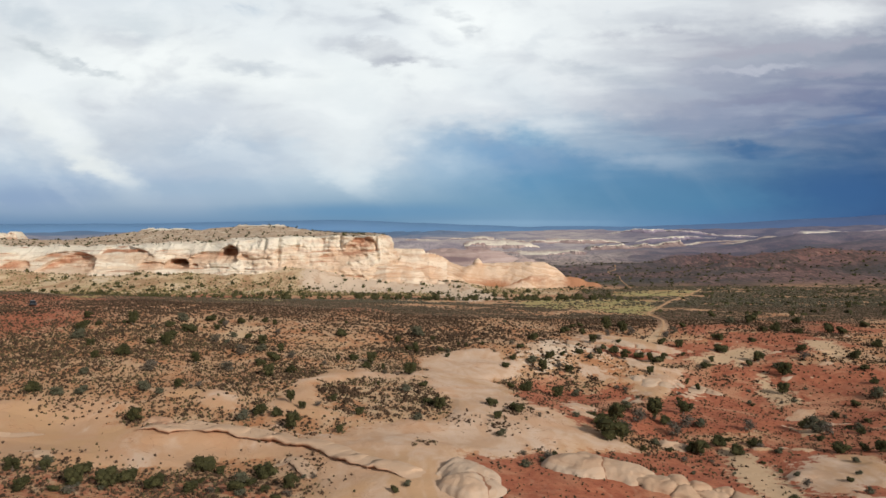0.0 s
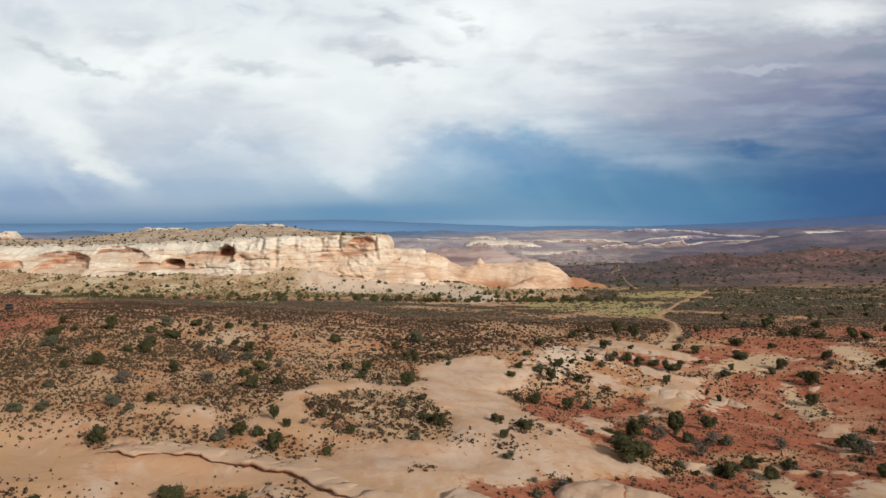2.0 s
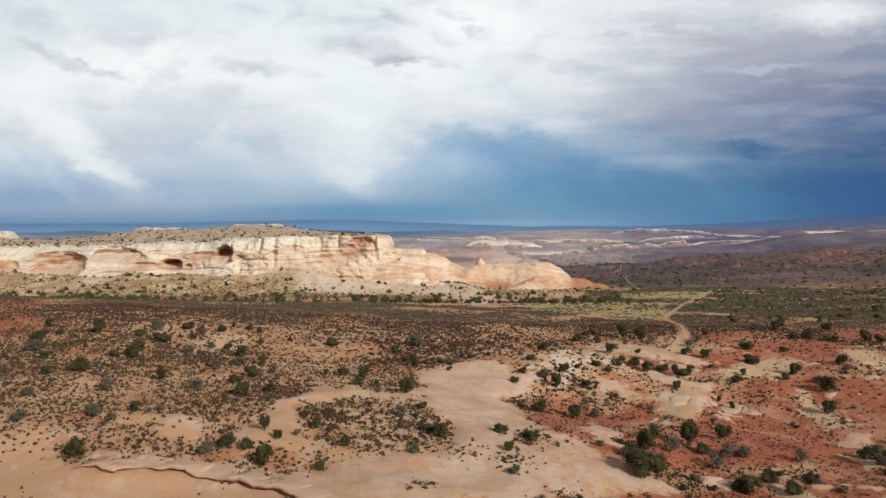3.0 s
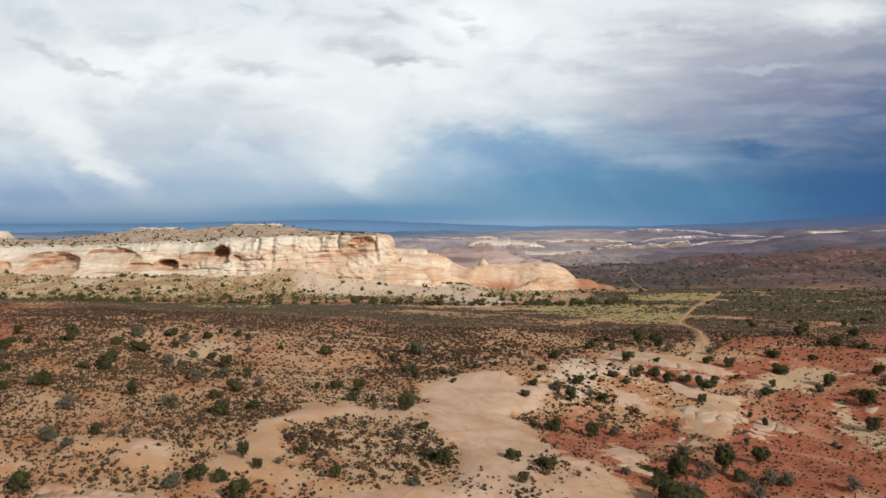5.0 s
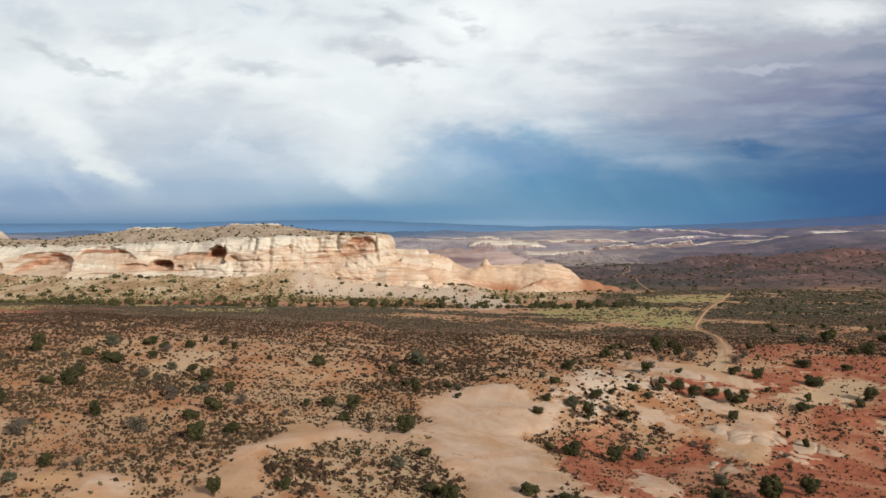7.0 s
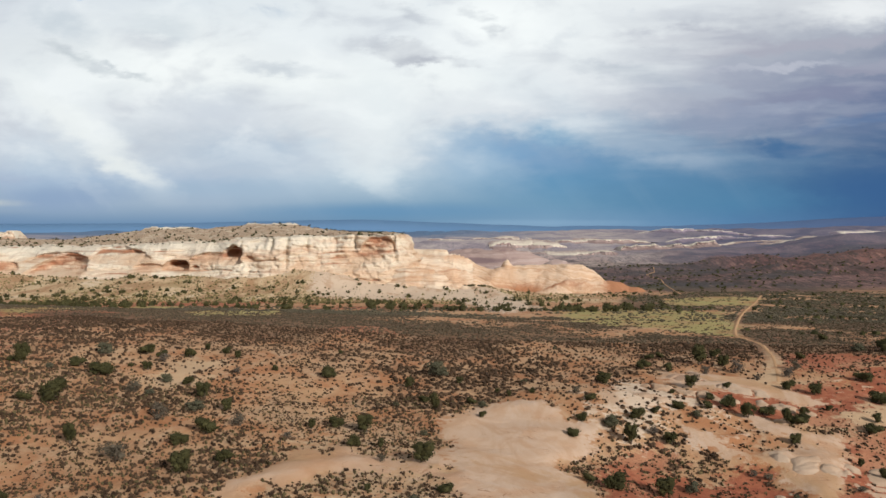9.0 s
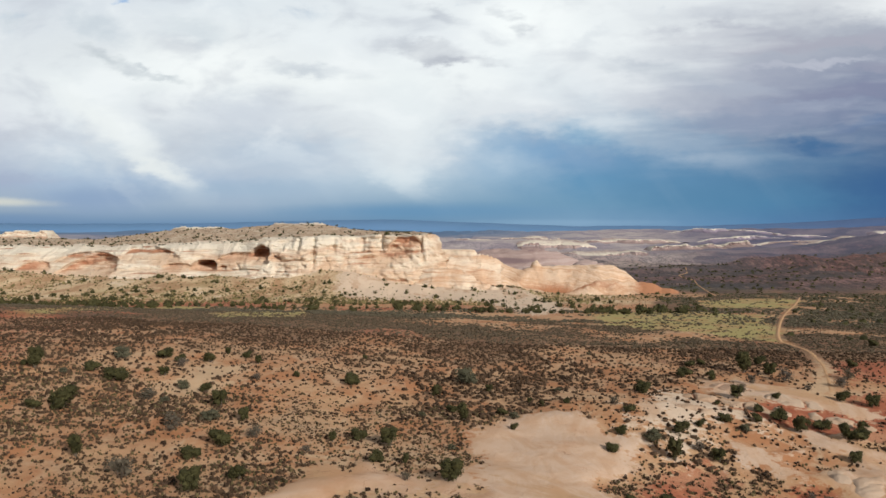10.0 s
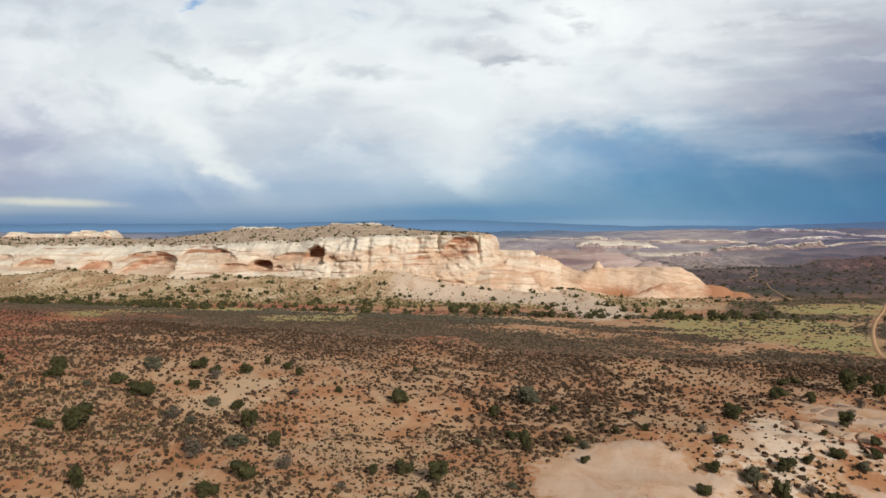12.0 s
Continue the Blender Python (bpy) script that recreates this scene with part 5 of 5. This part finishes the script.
BUSHES_6 = [(-49.9,137.7,2.9), (-41.9,137.8,2.2), (-26.9,138.5,1.2), (54.4,139.9,3.4), (-1.9,140.1,1.6), (-43.3,140.3,2.1), (6.8,140.4,1.3), (-45.7,141,2.7), (17.7,141,2.9), (29.8,141.5,2.6), (-39.9,142.3,2.4), (34.8,142.3,1.7), (46.8,142.4,2.6), (86.2,142.5,2.9), (-5,142.8,4.5), (-33.8,143.9,1.6), (44.1,144.3,2.7), (31.6,145,2.1), (18.6,146,2.1), (-36.7,147.6,1.9), (-39.6,148.1,1.3), (41.4,148.3,1.3), (64.2,148.9,2.1), (57.5,149.8,3.1), (34.4,150.2,2.2), (47,150.5,3), (29.5,152,2), (39.9,152.8,3.5), (26.1,153.3,2.7), (-20.7,153.7,1.1), (49.6,154.9,3.2), (39.4,156.9,2.6)]
BUSHES_7 = [(77.8,157.5,2.8), (36,157.8,4.1), (88.2,158.2,3.4), (85.9,159.8,3.7), (71.7,160.5,2.4), (74.4,160.9,3.4), (29.2,161.7,2), (31.2,163,1.9), (55.1,164.7,2.2), (41.2,165.7,2.9), (99.1,168.3,3.1), (14.7,170.8,1.2), (74.1,173.5,2.4), (69.6,174.2,3.3), (76.4,177.3,3.7), (87.5,177.8,3.3), (71.8,191.3,2.6), (94.2,193.8,2.4), (107,203.6,2.5), (131.5,232.9,3)]


# copy_thing keeps the first plant's own scale, so each copy is placed by its pose and sized after
def place(kind, x, y, h, turn, size, tall, used):
    ob = KINDS[kind] if kind not in used else copy_thing(KINDS[kind], pose(x, y, h, 0, 0, turn))
    used.add(kind)
    ob.matrix_basis = pose(x, y, h, 0, 0, turn) @ Matrix.Diagonal((size, size, tall, 1))


GREY = [(-32.2, 113.4), (-48.1, 117.0), (-47.4, 132.2), (-39.6, 124.3), (-31.1, 135.6), (15.4, 124.4), (-30.5, 101.1), (29.8, 88.4), (25.2, 84.7)]


def plant_all():
    r = random.Random(7)
    spots = BUSHES_0 + BUSHES_1 + BUSHES_2 + BUSHES_3 + BUSHES_4 + BUSHES_5 + BUSHES_6 + BUSHES_7
    used = set()
    for (x, y, w), h in zip(spots, ground_at([s[0] for s in spots], [s[1] for s in spots])):
        grey = any(abs(x - a) < 1.2 and abs(y - b) < 2.5 for a, b in GREY)
        kind = r.choice((4, 5, 5)) if grey else r.choices(range(6), (5, 7, 1, 5, 3, 2) if w > 1.6 else (3, 3, 2, 1, 4, 2))[0]
        place(kind, x, y, float(h) - 0.03, r.uniform(0, 360), 0.84 * w, w * r.uniform(0.74, 0.95), used)
    # smaller shrubs between the junipers
    for left, right, front, back, count in ((-42, -12, 58, 67, 26), (8, 14, 70, 77, 6), (24, 62, 72, 118, 34)):
        xs, ys = [r.uniform(left, right) for _ in range(count)], [r.uniform(front, back) for _ in range(count)]
        for x, y, h in zip(xs, ys, ground_at(xs, ys)):
            w = r.uniform(0.7, 1.5)
            place(r.choice((1, 4, 4, 5, 5)), x, y, float(h) - 0.03, r.uniform(0, 360), w, w * r.uniform(0.7, 1.0), used)


plant_all()


def tufts(name, x, y, z, size, sides, rings, leaves, material, label, category, seed, tall=0.42):
    """Very many low plants in one mesh, each an uneven dome ruffled by a few leaf faces."""
    r = np.random.RandomState(seed)
    n = len(x)
    at = np.stack([x, y, z + size * tall * 0.35], -1)
    radii = size[:, None] * np.stack([r.uniform(0.36, 0.56, n), r.uniform(0.36, 0.56, n), r.uniform(0.8, 1.2, n) * tall], -1)
    v, f = clump(at, radii * (0.8 if leaves else 1.0), sides, rings, seed, 0.40)
    if leaves:
        way = r.normal(size=(n, leaves, 3))
        way /= np.linalg.norm(way, axis=-1)[..., None]
        way[..., 2] = np.abs(way[..., 2])
        p = at[:, None] + way * radii[:, None] * r.uniform(0.7, 1.2, (n, leaves, 1))
        tri = (p[:, :, None] + r.normal(size=(n, leaves, 3, 3)) * size[:, None, None, None] * 0.14).reshape(-1, 3)
        f = np.concatenate([f, len(v) + np.arange(len(tri)).reshape(-1, 3)])
        v = np.concatenate([v, tri])
    me = mesh_of(name, v, f, False)
    me.materials.append(material)
    return tagged(new(name, me), label, category, kind="stuff")


FLAT_BRUSH = surface("brown_grey_brush", leaf_colour((0.068, 0.048, 0.034), (0.130, 0.094, 0.066)), 0.9)
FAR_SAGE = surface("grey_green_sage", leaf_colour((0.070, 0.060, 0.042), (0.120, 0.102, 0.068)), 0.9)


TUFT = surface("dry_bunch_grass", leaf_colour((0.055, 0.040, 0.022), (0.155, 0.115, 0.060)), 0.9)


def brush_fields():
    r = np.random.RandomState(11)
    for lo, hi, sides, rings, leaves, per, big, tall, leaf in (
        (56, 120, 5, 2, 4, 4.5, 0.43, 0.34, BRUSH),
        (58, 132, 4, 2, 0, 3.0, 0.26, 0.50, TUFT),
        (120, 180, 4, 2, 0, 3.8, 0.50, 0.33, BRUSH),
        (180, 245, 4, 2, 0, 2.2, 0.62, 0.22, FLAT_BRUSH),
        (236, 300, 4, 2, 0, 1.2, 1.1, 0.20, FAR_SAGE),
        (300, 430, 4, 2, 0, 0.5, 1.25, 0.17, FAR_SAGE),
    ):
        left, right = -0.95 * hi, 0.68 * hi + 6
        count = int((right - left) * (hi - lo) * per)
        x, y = r.uniform(left, right, count), r.uniform(lo, hi, count)
        seen = ((hi < 400) | (x > 70)) & (x > -np.maximum(0.66 * y, 0.9 * (y - 35)) - 4) & (x < 0.65 * y + 4)
        x, y = x[seen], y[seen]
        c = cover(x, y)
        keep = (r.rand(len(x)) < thicket(x, y, c) * 0.9) & off_road(x, y)
        x, y = x[keep], y[keep]
        size = big * (0.5 + 0.9 * r.rand(len(x)) ** 1.6) * (1 + 0.25 * layers(x, y, 15, 2, 51)) * (1 - 0.15 * ramp01(c["red"][keep], 0.4, 0.8))
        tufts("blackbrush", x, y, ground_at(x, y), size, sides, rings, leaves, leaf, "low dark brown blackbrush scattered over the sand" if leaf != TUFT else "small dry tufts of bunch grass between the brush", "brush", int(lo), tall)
    # the island of brush in the bare rock, thickest along its far edge
    x, y = r.uniform(-18, 2, 2600), r.uniform(82, 99, 2600)
    deep = patch(x, y, [ISLE], 2.0)
    keep = (deep > 0.55) & (r.rand(2600) < 0.07 + 0.6 * swell(x, y, -14.0, 94.0, 2.6, 1.6, 1.0) + 0.12 * ramp01(0.9 - deep, 0, 0.3))
    x, y = x[keep], y[keep]
    tufts("blackbrush", x, y, ground_at(x, y), r.uniform(0.3, 0.75, len(x)), 6, 3, 5, BRUSH, "dense dark brush on an island of soil in the slickrock", "brush", 77, 0.5)


brush_fields()


APRON_BRUSH = surface("yellow_green_brush", leaf_colour((0.095, 0.078, 0.034), (0.26, 0.21, 0.10)), 0.9)


def far_trees():
    """Junipers along the foot of the mesa, on its top and over the far flats."""
    r = np.random.RandomState(21)
    x, y = r.uniform(-360, 130, 2300), 276 + 134 * r.rand(2300) ** 1.7
    keep = r.rand(2300) < (0.45 + 0.55 * layers(x, y, 34, 3, 61)) * ramp01(-x, -95, -15)
    x, y = x[keep], y[keep]
    tufts("distant_junipers", x, y, ground_at(x, y), 0.8 + 2.6 * r.rand(len(x)) ** 1.6, 7, 3, 14, NEEDLE, "scattered junipers at the foot of the mesa", "trees", 1, 0.42)
    x, y = r.uniform(-340, 70, 520), 272 + 34 * r.rand(520)
    keep = r.rand(520) < 0.25 + 0.6 * layers(x, y, 40, 3, 63) + 0.35 * ramp01(-x, 60, 130)
    x, y = x[keep], y[keep]
    tufts("distant_junipers", x, y, ground_at(x, y), r.uniform(1.6, 3.6, len(x)), 7, 3, 18, NEEDLE, "dark junipers lining the edge of the brush flats", "trees", 5, 0.46)
    x, y = r.uniform(-380, 110, 20000), r.uniform(322, 425, 20000)
    keep = r.rand(20000) < (0.5 + 0.5 * layers(x, y, 25, 3, 66)) * (1 - 0.85 * ramp01(cover(x, y)["pale"], 0.3, 0.6)) * ramp01(-x, -90, -10)
    x, y = x[keep], y[keep]
    tufts("apron_brush", x, y, ground_at(x, y), 0.4 + 1.0 * r.rand(len(x)) ** 2, 5, 2, 0, APRON_BRUSH, "yellow-green brush on the slope below the mesa", "brush", 4)
    x, y = r.normal(-2, 7, 60), r.normal(417, 4, 60)
    tufts("distant_junipers", x, y, np.maximum(ground_at(x, y), -6.5) + 0.4, r.uniform(0.8, 2.0, 60), 6, 2, 5, NEEDLE, "dark shrubs at the foot of the rock ridge", "trees", 6)
    grid = MESA_GRID[86:124]
    i, j = r.randint(2, len(grid), 2300), r.randint(0, grid.shape[1], 2300)
    q = grid[i, j] + r.uniform(-1.5, 1.5, (2300, 3)) * (1, 1, 0)
    tufts("distant_junipers", q[:, 0], q[:, 1], q[:, 2] - 0.2, 0.5 + 1.8 * r.rand(2300) ** 2, 6, 2, 5, NEEDLE, "scattered dark junipers on the mesa top", "trees", 2)
    x, y = r.uniform(60, 520, 2600), r.uniform(200, 760, 2600)
    seen = (x < 0.75 * y) & off_road(x, y) & (cover(x, y)["grass"] < 0.4)
    x, y = x[seen], y[seen]
    tufts("distant_junipers", x, y, ground_at(x, y), r.uniform(1.0, 3.0, len(x)), 6, 2, 4, NEEDLE, "dark shrubs dotted over the far flats", "trees", 3, 0.3)


far_trees()


# ---- near rock ----
def ledge(line, out, high, seed):
    """An overhanging lip of slickrock along a line: a thick shelf whose edge hangs over a shadowed recess."""
    r = random.Random(seed)
    pts = []
    for (ax, ay), (bx, by) in zip(line, line[1:]):
        n = max(2, int(math.hypot(bx - ax, by - ay) / 0.35))
        pts += [(ax + (bx - ax) * k / n, ay + (by - ay) * k / n) for k in range(n)]
    pts.append(line[-1])
    xs, ys = np.array([p[0] for p in pts]), np.array([p[1] for p in pts])
    xs, ys = xs + 0.5 * layers(xs, ys, 2.4, 4, seed), ys + 0.6 * layers(xs, ys, 2.4, 4, seed + 9)
    base = ground_at(xs, ys)
    end = np.minimum(1, np.minimum(np.arange(len(xs)), np.arange(len(xs))[::-1]) / 5.0)
    tall = high * end * (1 + 0.8 * layers(xs, ys, 3, 2, seed + 4))
    profile = ((0.45, -0.35), (0.5, 0.25), (-0.12, 0.45), (-0.25, 0.7), (-0.12, 0.92), (0.4, 1.0), (2.0, 0.75), (4.0, 0.3), (6.0, -0.4))
    tx, ty = np.gradient(xs), np.gradient(ys)
    w = np.hypot(tx, ty)
    nx, ny = -ty / w, tx / w
    flip = np.where(ny < 0, -1, 1)
    nx, ny = nx * flip, ny * flip
    rows = []
    for a, b in profile:
        d = out * a + 0.08 * layers(xs + 5 * a, ys, 1.2, 2, seed + 6)
        x, y = xs + nx * d, ys + ny * d
        calm = ramp01(np.full(len(xs), a), 0.4, 3.0)
        rise = tall * (1 - calm) + high * end * calm
        rows.append(np.stack([x, y, base * (1 - calm) + ground_at(x, y) * calm + rise * b - (0.15 if b < 0 else 0)], -1))
    v = np.array(rows)
    me = mesh_of("rock_ledge", v.reshape(-1, 3), lattice_faces(*v.shape[:2]))
    deep = np.repeat([1.0, 1.0, 0.9, 0.5, 0.15, 0, 0, 0, 0][: len(v)], v.shape[1])
    paint(me, "stain", deep, deep * 0, deep * 0, deep * 0)
    me.materials.append(LEDGE)
    return tagged(new("rock_ledge", me), "undercut slickrock ledge with a shadowed crack", "rock ledge")


for n, (line, out, high) in enumerate(((LEDGE1, 0.6, 0.42), (LEDGE2, 0.35, 0.18), (LEDGE5, 0.35, 0.18), (LEDGE6, 0.35, 0.2))):
    ledge(line, out, high, n + 3)


def outcrop(name, lobes, label, seed, crack=0.16, foot=-0.35):
    """Low bare rock made of joined lobes (x, y, half length, half depth, height, turn), with cracks where they meet."""
    x0, x1 = min(q[0] - q[2] for q in lobes) - 1, max(q[0] + q[2] for q in lobes) + 1
    y0, y1 = min(q[1] - q[2] for q in lobes) - 1, max(q[1] + q[2] for q in lobes) + 1
    x, y = np.meshgrid(np.arange(x0, x1, 0.14), np.arange(y0, y1, 0.14))
    wx, wy = x + 0.7 * layers(x, y, 3.0, 4, seed), y + 0.7 * layers(x, y, 3.0, 4, seed + 5)
    first, second = np.full(x.shape, foot), np.full(x.shape, foot)
    for cx, cy, rx, ry, high, turn in lobes:
        c, s = math.cos(radians(turn)), math.sin(radians(turn))
        u, v = ((wx - cx) * c + (wy - cy) * s) / rx, (-(wx - cx) * s + (wy - cy) * c) / ry
        r = np.hypot(u, v * (1 + 0.25 * np.sign(v)))
        h = np.where(r < 1, foot + (high - foot) * np.clip(1 - r**2.3, 0, 1) ** 0.65, foot)
        second = np.maximum(second, np.minimum(first, h))
        first = np.maximum(first, h)
    seam = np.exp(-(((first - second) / 0.05) ** 2)) * (first > foot + 0.1)
    up = ramp01(first, foot, 0.2)
    beds = layers(x * 0.4 + 0.9 * first, y + 0.6 * first, 1.4, 3, seed + 8)
    pits = np.clip(np.abs(layers(x, y, 3.2, 3, seed + 9)) * 9, 0, 1)
    first = first + up * (0.20 * layers(x, y, 2.4, 4, seed + 2) + 0.08 * beds - crack * seam - 0.10 * (1 - pits))
    z = ground_at(x.ravel(), y.ravel()).reshape(x.shape) + first
    f = lattice_faces(*x.shape)
    f = f[(up.ravel()[f] > 0).any(1)]
    used, f = np.unique(f, return_inverse=True)
    me = mesh_of(name, np.stack([x, y, z], -1).reshape(-1, 3)[used], f.reshape(-1, 4))
    # darker colour along the seams and in the pits
    dirt = (0.9 * np.maximum(seam, 0.35 * (1 - pits))).ravel()[used]
    paint(me, "stain", dirt, dirt * 0, dirt * 0, dirt * 0)
    me.materials.append(BOULDER)
    return tagged(new(name, me), label, "rock")


outcrop("sandstone_outcrop", [(14.4, 72.4, 4.6, 3.3, 1.3, -6), (17.2, 71.6, 4.2, 2.6, 1.15, -24)], "long rounded pale sandstone hump on red soil", 21, 0.04)
outcrop("sandstone_outcrop", [(20.6, 68.4, 2.4, 2.4, 0.8, 20), (22.6, 69.0, 1.9, 1.8, 0.95, 0), (23.0, 66.6, 2.2, 1.7, 0.55, 10), (24.9, 68.4, 1.3, 1.9, 0.8, -10), (25.4, 66.5, 1.9, 1.5, 0.5, 0), (26.6, 67.9, 1.2, 1.5, 0.6, 30), (28.2, 66.7, 2.2, 1.4, 0.5, -15), (30.0, 65.4, 2.4, 1.1, 0.35, -25)], "cracked pale sandstone outcrop of rounded blocks", 23, 0.35)
outcrop("sandstone_hump", [(-31.0, 79.4, 3.6, 0.9, 0.5, -6), (-29.6, 79.0, 2.6, 0.8, 0.62, -14), (-32.6, 80.2, 2.2, 0.9, 0.6, 4), (-27.6, 79.6, 2.4, 0.8, 0.4, -20)], "low folded sandstone hump by the ledge", 37, 0.25)
outcrop("sandstone_outcrop", [(2.4, 66.8, 2.9, 3.6, 1.0, 0), (1.9, 64.6, 2.8, 2.6, 1.1, 10), (3.6, 64.4, 2.0, 2.2, 0.8, 0)], "smooth pale sandstone hump with a curved crack", 35, 0.1)
outcrop("sandstone_outcrop", [(27.2, 86.8, 1.9, 1.4, 0.8, 0), (28.8, 86.2, 1.5, 1.1, 0.6, 20)], "pale boulders half hidden by junipers", 36)
for n, (bx, by, wide, high) in enumerate(((31.0, 137.5, 3.2, 0.7), (26.0, 140.5, 3.6, 0.6), (36.5, 142.0, 3.0, 0.7), (22.0, 134.5, 2.6, 0.5), (31.5, 146.5, 3.4, 0.6), (40.0, 136.0, 3.0, 0.6), (19.5, 94.2, 2.0, 0.6), (34.5, 118.2, 3.2, 0.5), (41.5, 117.0, 3.4, 0.5), (29.8, 110.0, 2.4, 0.5))):
    tagged(outcrop("sandstone_outcrop", [(bx, by, wide, wide * 0.5, high * 0.5, 14 * n - 50), (bx + wide * 0.7, by - 0.8, wide * 0.8, wide * 0.4, high * 0.4, 20 - 9 * n), (bx - wide * 0.6, by + 0.9, wide * 0.6, wide * 0.4, high * 0.35, 30 - 17 * n)], "low pale rock shelf breaking through the soil", 50 + n, 0.25), group="rock shelves")

# ---- the parked vehicle out on the brush flats ----
def box_part(name, size, at, material, parent, bevel=0.06, label="", taper=1.0):
    bm = bmesh.new()
    bmesh.ops.create_cube(bm, size=1.0)
    for v in bm.verts:
        k = taper if v.co.z > 0 else 1.0
        v.co = Vector((v.co.x * size[0] * k, v.co.y * size[1] * k, v.co.z * size[2]))
    bmesh.ops.bevel(bm, geom=bm.edges[:], offset=bevel, segments=2, affect="EDGES")
    me = bpy.data.meshes.new(name)
    bm.to_mesh(me)
    bm.free()
    return part(name, me, material, parent, label, pose(*at))


def wheel_part(at, parent):
    bm = bmesh.new()
    bmesh.ops.create_cone(bm, cap_ends=True, segments=20, radius1=0.38, radius2=0.38, depth=0.26)
    bmesh.ops.bevel(bm, geom=[e for e in bm.edges if abs(e.verts[0].co.z - e.verts[1].co.z) < 0.01], offset=0.05, segments=2, affect="EDGES")
    me = bpy.data.meshes.new("tyre")
    bm.to_mesh(me)
    bm.free()
    w = part("wheel", me, RUBBER, parent, "", pose(*at, 0, 90, 0))
    bm = bmesh.new()
    bmesh.ops.create_cone(bm, cap_ends=True, segments=16, radius1=0.2, radius2=0.17, depth=0.29)
    me = bpy.data.meshes.new("rim")
    bm.to_mesh(me)
    bm.free()
    part("rim", me, METAL, w)


RUBBER = surface("tyre_rubber", lambda k, p: k.mix(k.noise(p, 6.0), (0.015, 0.015, 0.015), (0.05, 0.04, 0.035)), 0.85)
METAL = surface("dull_metal", lambda k, p: k.mix(k.noise(p, 5.0), (0.25, 0.25, 0.26), (0.35, 0.35, 0.36)), 0.45)
PAINT = surface("dark_blue_grey_paint", lambda k, p: k.mix(k.noise(p, 1.5), (0.030, 0.036, 0.045), (0.05, 0.055, 0.062)), 0.35)
GLASS = surface("tinted_glass", lambda k, p: k.mix(k.noise(p, 1.0), (0.01, 0.012, 0.015), (0.02, 0.024, 0.03)), 0.06)


def vehicle(x, y, turn):
    car = tagged(new("off_road_vehicle"), "dark off-road vehicle parked in the brush", "car")
    box_part("body", (1.75, 3.9, 0.62), (0, 0, 0.75), PAINT, car, 0.12)
    box_part("cabin", (1.6, 2.2, 0.66), (0, -0.35, 1.36), GLASS, car, 0.1, "dark glazed cabin", 0.86)
    box_part("roof", (1.42, 1.9, 0.07), (0, -0.35, 1.70), PAINT, car, 0.03)
    box_part("hood", (1.55, 1.1, 0.12), (0, 1.35, 1.08), PAINT, car, 0.05)
    for by in (2.0, -2.0):
        box_part("bumper", (1.7, 0.16, 0.2), (0, by, 0.55), RUBBER, car, 0.05)
    for sx in (-0.8, 0.8):
        box_part("headlight", (0.26, 0.08, 0.16), (sx * 0.78, 1.95, 0.86), METAL, car, 0.02)
        for sy in (-1.25, 1.25):
            wheel_part((sx, sy, 0.38), car)
    car.matrix_basis = pose(x, y, float(ground_at(x, y)[0]), 0, 0, turn) @ Matrix.Diagonal((0.68, 0.68, 0.68, 1))


vehicle(-87.5, 153.0, 25)
